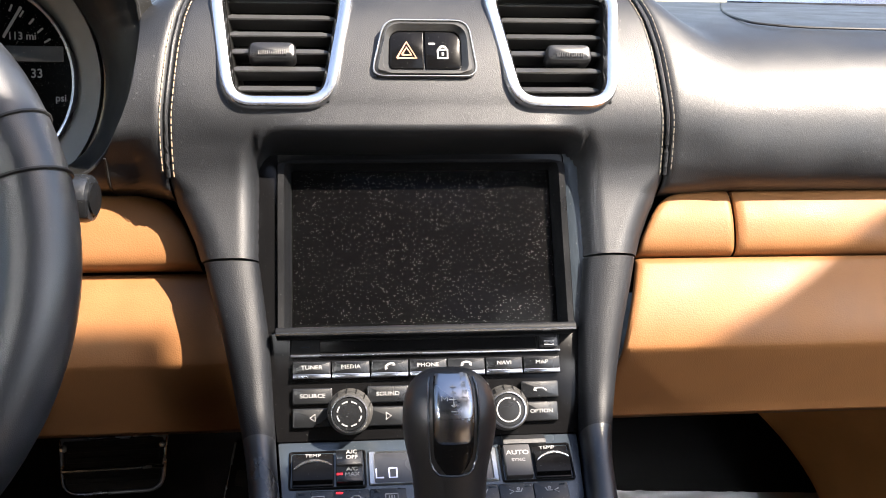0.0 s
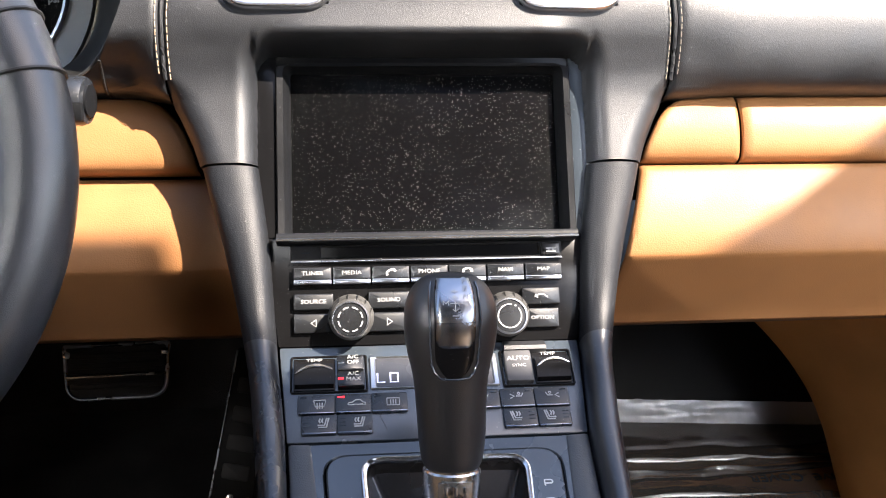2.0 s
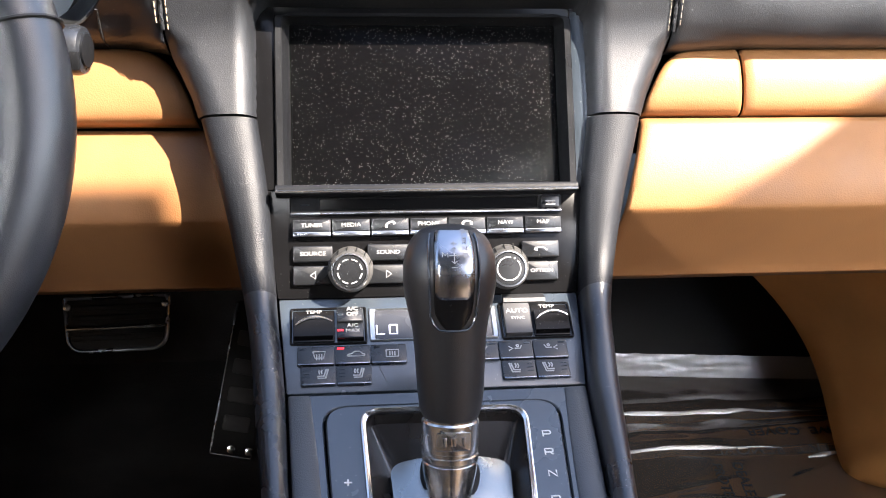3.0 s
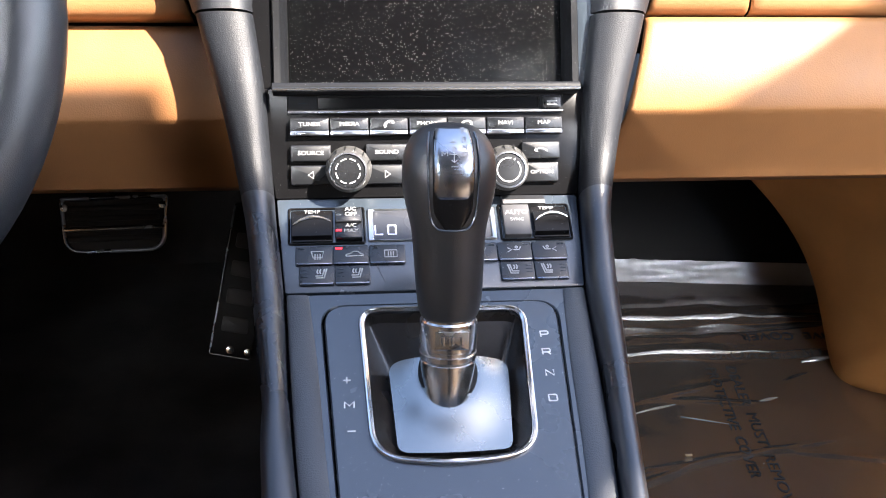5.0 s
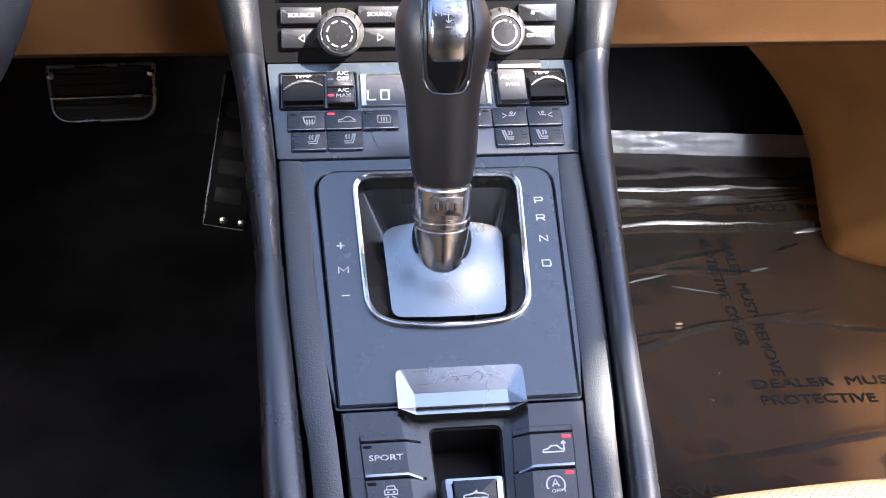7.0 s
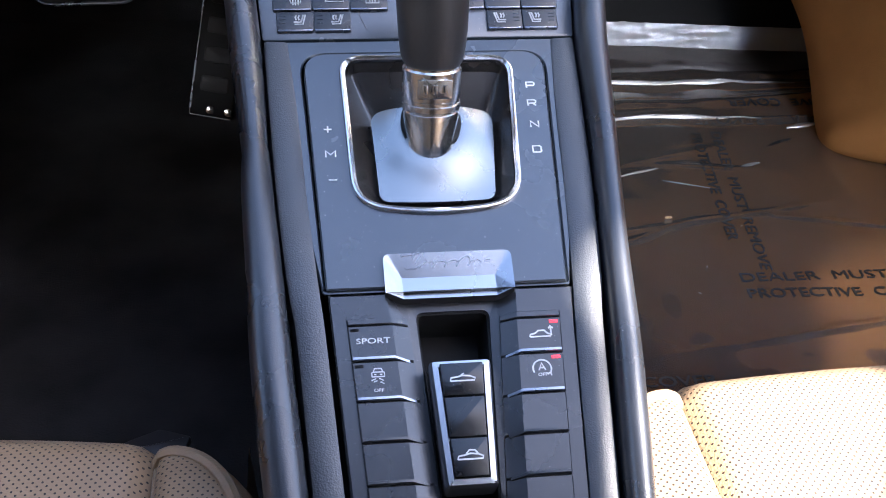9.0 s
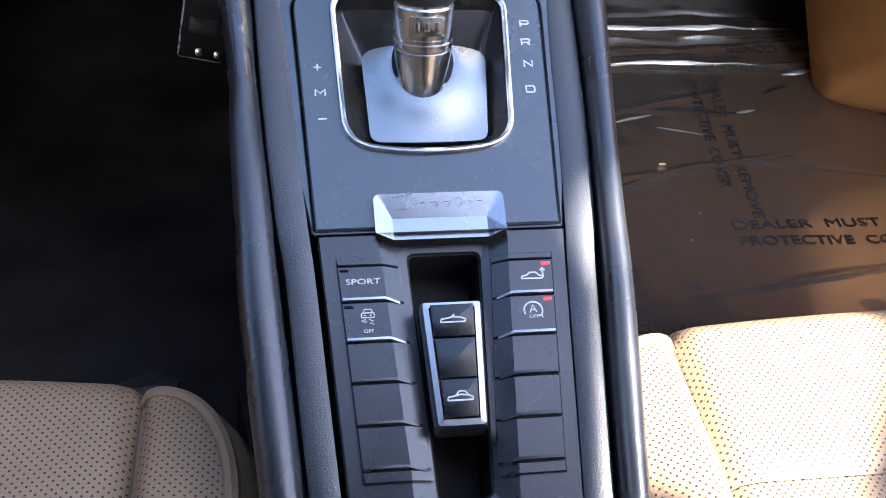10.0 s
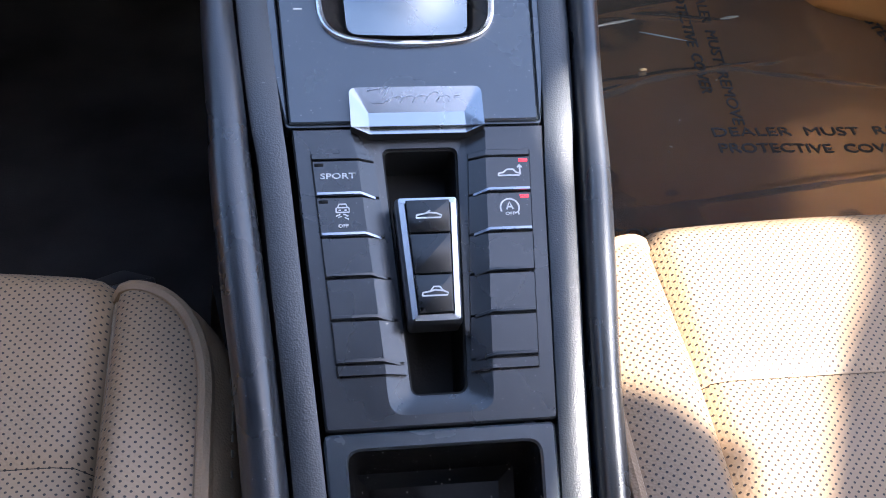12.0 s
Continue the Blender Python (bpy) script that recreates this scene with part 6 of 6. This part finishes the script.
def accelerator():
    ob = thing("accelerator_pedal", "tall black accelerator pedal hinged at the floor", "pedal")
    a, b = Vector((-0.1695, 0.927, 0.012)), Vector((-0.139, 1.000, 0.152))
    d = (b - a).normalized()
    xx = Vector((1, 0, 0)) - d * d.x
    xx.normalize()
    nn = xx.cross(d)
    M = Matrix(((xx.x, d.x, nn.x, a.x), (xx.y, d.y, nn.y, a.y), (xx.z, d.z, nn.z, a.z), (0, 0, 0, 1)))
    ob.matrix_world = M
    o = rounded([(-0.0215, 0), (0.0215, 0), (0.0215, 0.165), (-0.0215, 0.165)], 0.004, 4)
    part("pedal_plate", slab(o, -0.006, 0.004, 0.0015), DULL, ob)
    part("steel_edge", tube([(-0.0215, 0.002, 0.004), (-0.0215, 0.08, 0.005), (-0.0215, 0.162, 0.004)], 0.0011, 6), GUNMETAL, ob, "worn bright edge")
    part("steel_edge", tube([(-0.021, 0.001, 0.004), (0.021, 0.001, 0.004)], 0.0008, 6), GUNMETAL, ob, "worn bright edge")
    for v in (0.035, 0.065, 0.095, 0.125):
        part("rubber_rib", slab(box2(-0.014, v - 0.008, 0.014, v + 0.008, 0.003), 0.003, 0.006, 0.001), RUBBER, ob)
    for x in (-0.0005, 0.0185):
        part("foot_bolt", lathe([(0.0045, 0.003), (0.0043, 0.006), (0.001, 0.0068)], 12, cx=x, cy=0.008), STEEL, ob)


accelerator()


# ---------------------------------------------------------------- protective film on the passenger floor
def film():
    ob = thing("protective_film", "wrinkled clear plastic film over the passenger floor carpet", "plastic film")

    def z(x, y):
        q = 0.0045 + 0.0022 * noise.noise((x * 9, y * 11, 0.3)) + 0.0012 * noise.noise((x * 30, y * 22, 2.0))
        for y0, w, h, k in ((0.981, 0.0050, 0.0075, -0.004), (0.909, 0.0050, 0.0070, -0.03), (1.010, 0.012, 0.004, 0.0), (0.946, 0.010, 0.004, 0.03)):
            q += h * (0.75 + 0.5 * noise.noise((x * 22, y0 * 31, 5))) * math.exp(-((y - y0 - k * (x - 0.3) - 0.006 * noise.noise((x * 14, y0 * 9, 0))) / w) ** 2)
        for x0, y0, a, l_, h in ((0.30, 0.84, 15, 0.05, 0.0018), (0.34, 0.82, -8, 0.05, 0.0018), (0.44, 0.86, 25, 0.02, 0.0022), (0.36, 0.74, 10, 0.14, 0.0018), (0.45, 0.72, -14, 0.10, 0.0018), (0.22, 0.70, 22, 0.08, 0.0018), (0.40, 0.58, 8, 0.12, 0.0018)):
            c, s2 = math.cos(radians(a)), math.sin(radians(a))
            u, v = (x - x0) * c + (y - y0) * s2, -(x - x0) * s2 + (y - y0) * c
            q += h * math.exp(-(u / l_) ** 2 - (v / 0.0045) ** 2)
        return q
    part("film_sheet", sheet(130, 420, lambda u, v: (0.13 + 0.55 * u, 0.30 + 0.815 * v, z(0.13 + 0.55 * u, 0.30 + 0.815 * v))), FILM, ob, smooth=180).visible_shadow = False
    # milky folds, whitened for sky glints: turned-up toe edge, two long creases, short ones
    bm = bmesh.new()
    rough_ = lambda x, s2: noise.noise((x * 26, s2, 1.7)) + 0.6 * noise.noise((x * 75, s2, 4.1))
    sheet(160, 12, lambda u, v: (0.20 + 0.42 * u, 1.098 - 0.045 * u + 0.0100 * v + 0.0016 * noise.noise((u * 9, 2, 1)) + 0.0003 * noise.noise((u * 60, v * 2, 3)), 0.004 + 0.0265 * v * (1 + 0.08 * max(0, noise.noise((u * 30, 7, 0)))) + 0.0009 * noise.noise((u * 9, v * 5, 9))), bm=bm)
    part("film_fold", bm, FOLD, ob, "milky turned-up edge, whitened for sky glints", smooth=50)
    for x0, y0, x1, y1, h, s2 in ((0.20, 0.983, 0.50, 0.980, 0.0044, 3), (0.20, 0.914, 0.43, 0.906, 0.0042, 8), (0.236, 0.804, 0.288, 0.820, 0.0018, 12), (0.286, 0.797, 0.332, 0.783, 0.0012, 15), (0.378, 0.819, 0.400, 0.825, 0.0022, 19), (0.455, 0.890, 0.497, 0.896, 0.0065, 23)):
        n_ = max(10, int(abs(x1 - x0) / 0.006))
        pts, rs = [], []
        for k in range(n_ + 1):
            u = k / n_
            x, y = x0 + (x1 - x0) * u, y0 + (y1 - y0) * u
            y += 0.0010 * rough_(x, s2)
            pts.append((x, y, z(x, y) + 0.0002))
            rs.append(max(0.0004, h * math.sin(math.pi * min(1, max(0.04, u))) ** 0.6 * (0.75 + 0.5 * rough_(x, s2 + 5))))
        part("film_fold", tube(pts, rs, 8, flat=0.7), FOLD, ob, "milky crease, whitened for sky glints", smooth=60)
    text = [("DEALER MUST REMOVE", 0.3565, 0.7705, -97.0, 0.232), ("PROTECTIVE COVER", 0.3370, 0.7920, -96.5, 0.186),
            ("DEALER MUST REMOVE", 0.4310, 0.6440, -0.5, 0.234), ("PROTECTIVE COVER", 0.4020, 0.6220, -2.0, 0.176),
            ("PROTECTIVE COVER", 0.4980, 0.9410, 179, 0.186), ("DEALER MUST REMOVE", 0.4700, 0.9030, 179, 0.232), ("PROTECTIVE COVER", 0.552, 0.755, -77, 0.186), ("PROTECTIVE COVER", 0.160, 0.527, -1.0, 0.186)]
    for w, x, y, turn, length in text:
        bm = lettering(w.replace(" ", "  "), 0, 0, 0, 0.0158, 1.0)
        xs = [v.co.x for v in bm.verts]
        bm.transform(Matrix.Diagonal((length / (max(xs) - min(xs)), 1, 1, 1)))
        bm.transform(pose(x, y, 0, 0, 0, turn))
        for v in bm.verts:
            v.co.z = z(v.co.x, v.co.y) + 0.0006
        part("printed_warning", bm, INK, ob, "black printed warning")


film()
for x, y, a, k in ((0.2735, 0.7345, 4, 0.6), (0.288, 0.661, 70, 0.25), (0.270, 0.626, 140, 0.25), (0.341, 0.718, 30, 0.2)):
    cr = tagged(part("wood_chip", block(-0.006, -0.0022, 0, 0.006, 0.0022, 0.003), CRUMB), "small tan wood chip lying on the film", "debris", "chips on the floor")
    cr.matrix_basis = pose(x, y, 0.0062, 0, 4, a) @ Matrix.Scale(k, 4)


# ---------------------------------------------------------------- unseen shade cloths and windscreen, over and in front of the cabin
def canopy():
    """Unseen cloths cut to cast the sun patches, and sheets that block sky light."""
    ob = thing("shade_canopy", "unseen black cloths cut to cast the sun patches, on added steel poles", "canopy")
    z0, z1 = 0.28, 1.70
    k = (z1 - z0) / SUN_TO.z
    # Outlines traced from shadow edges in the camera's view, projected along the sun.
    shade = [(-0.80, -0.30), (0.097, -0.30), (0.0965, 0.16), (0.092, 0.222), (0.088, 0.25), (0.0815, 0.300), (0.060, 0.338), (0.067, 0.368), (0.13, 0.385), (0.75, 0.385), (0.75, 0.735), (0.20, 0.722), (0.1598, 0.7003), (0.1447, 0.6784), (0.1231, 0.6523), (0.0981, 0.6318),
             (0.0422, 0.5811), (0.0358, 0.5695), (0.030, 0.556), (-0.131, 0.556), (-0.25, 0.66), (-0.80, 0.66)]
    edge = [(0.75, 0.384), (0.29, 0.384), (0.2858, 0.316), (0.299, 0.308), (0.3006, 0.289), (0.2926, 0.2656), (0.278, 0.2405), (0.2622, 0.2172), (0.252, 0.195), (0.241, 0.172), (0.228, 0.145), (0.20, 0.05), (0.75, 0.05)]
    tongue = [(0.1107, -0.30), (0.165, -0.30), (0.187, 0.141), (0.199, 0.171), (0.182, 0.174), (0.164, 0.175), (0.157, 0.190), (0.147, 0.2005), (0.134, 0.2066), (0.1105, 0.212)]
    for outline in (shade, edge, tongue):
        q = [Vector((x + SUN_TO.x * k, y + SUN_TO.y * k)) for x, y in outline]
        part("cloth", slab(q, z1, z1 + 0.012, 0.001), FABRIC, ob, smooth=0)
    for x, y in ((0.95, -0.80), (1.30, 0.35)):
        part("pole", tube([(x, y, -0.35), (x, y, 1.705)], 0.012, 8), STEEL, ob)
    # Added sheets, out of view, that cut sky light on the driver's side.
    top = thing("soft_top", "unseen black cloth sheets that block sky light over the driver seat", "roof")
    part("rear_cloth", sheet(12, 16, lambda u, w: (-0.8 + 1.22 * u, *curve3([(-0.62, 0.60), (-0.66, 0.9), (-0.66, 1.20), (-0.62, 1.42), (-0.56, 1.50)], 4)[round(w * 16)])), LINING, top, smooth=60)
    part("front_cloth", sheet(8, 10, lambda u, w: (-0.86 + 0.62 * u, -0.56 + 0.94 * w, 1.50 - 0.53 * min(1, w * 4) + 0.02 * math.sin(math.pi * w))), LINING, top, smooth=60)
    # Added to darken what the badge and switch bank reflect.
    part("rear_panel", sheet(8, 6, lambda u, w: (-0.24 + 0.34 * u, -0.56 + 0.76 * w, 1.50 - 0.53 * min(1, w * 4) + 0.02 * math.sin(math.pi * w))), LINING, top, smooth=60)
    part("side_cloth", sheet(8, 8, lambda u, w: (-0.86 - 0.02 * math.sin(math.pi * w), -0.56 + 0.86 * u, 0.60 + 0.40 * w)), LINING, top, "unseen side sheet that blocks sky light", smooth=60)


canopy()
ws = thing("windscreen", "curved clear windscreen in a dark frame", "windscreen")
part("lower_frame", tube([(-0.72, 1.06, 0.600), (-0.4, 1.10, 0.604), (0, 1.12, 0.606), (0.4, 1.10, 0.604), (0.72, 1.06, 0.600)], 0.012, 10), SATIN, ws)
part("glass_edge", tube([(0.36, 1.04, 0.6195), (0.48, 0.985, 0.6185), (0.60, 0.95, 0.6175), (0.72, 0.93, 0.6165)], 0.0055, 8), CHROME, ws, "bright lower edge of the glass")
ground = tagged(part("ground", sheet(40, 40, lambda u, v: ((u - 0.5) * 400, (v - 0.5) * 400, -0.35)), CONCRETE), "sunlit grey concrete parking ground round the car", "ground", kind="structure")
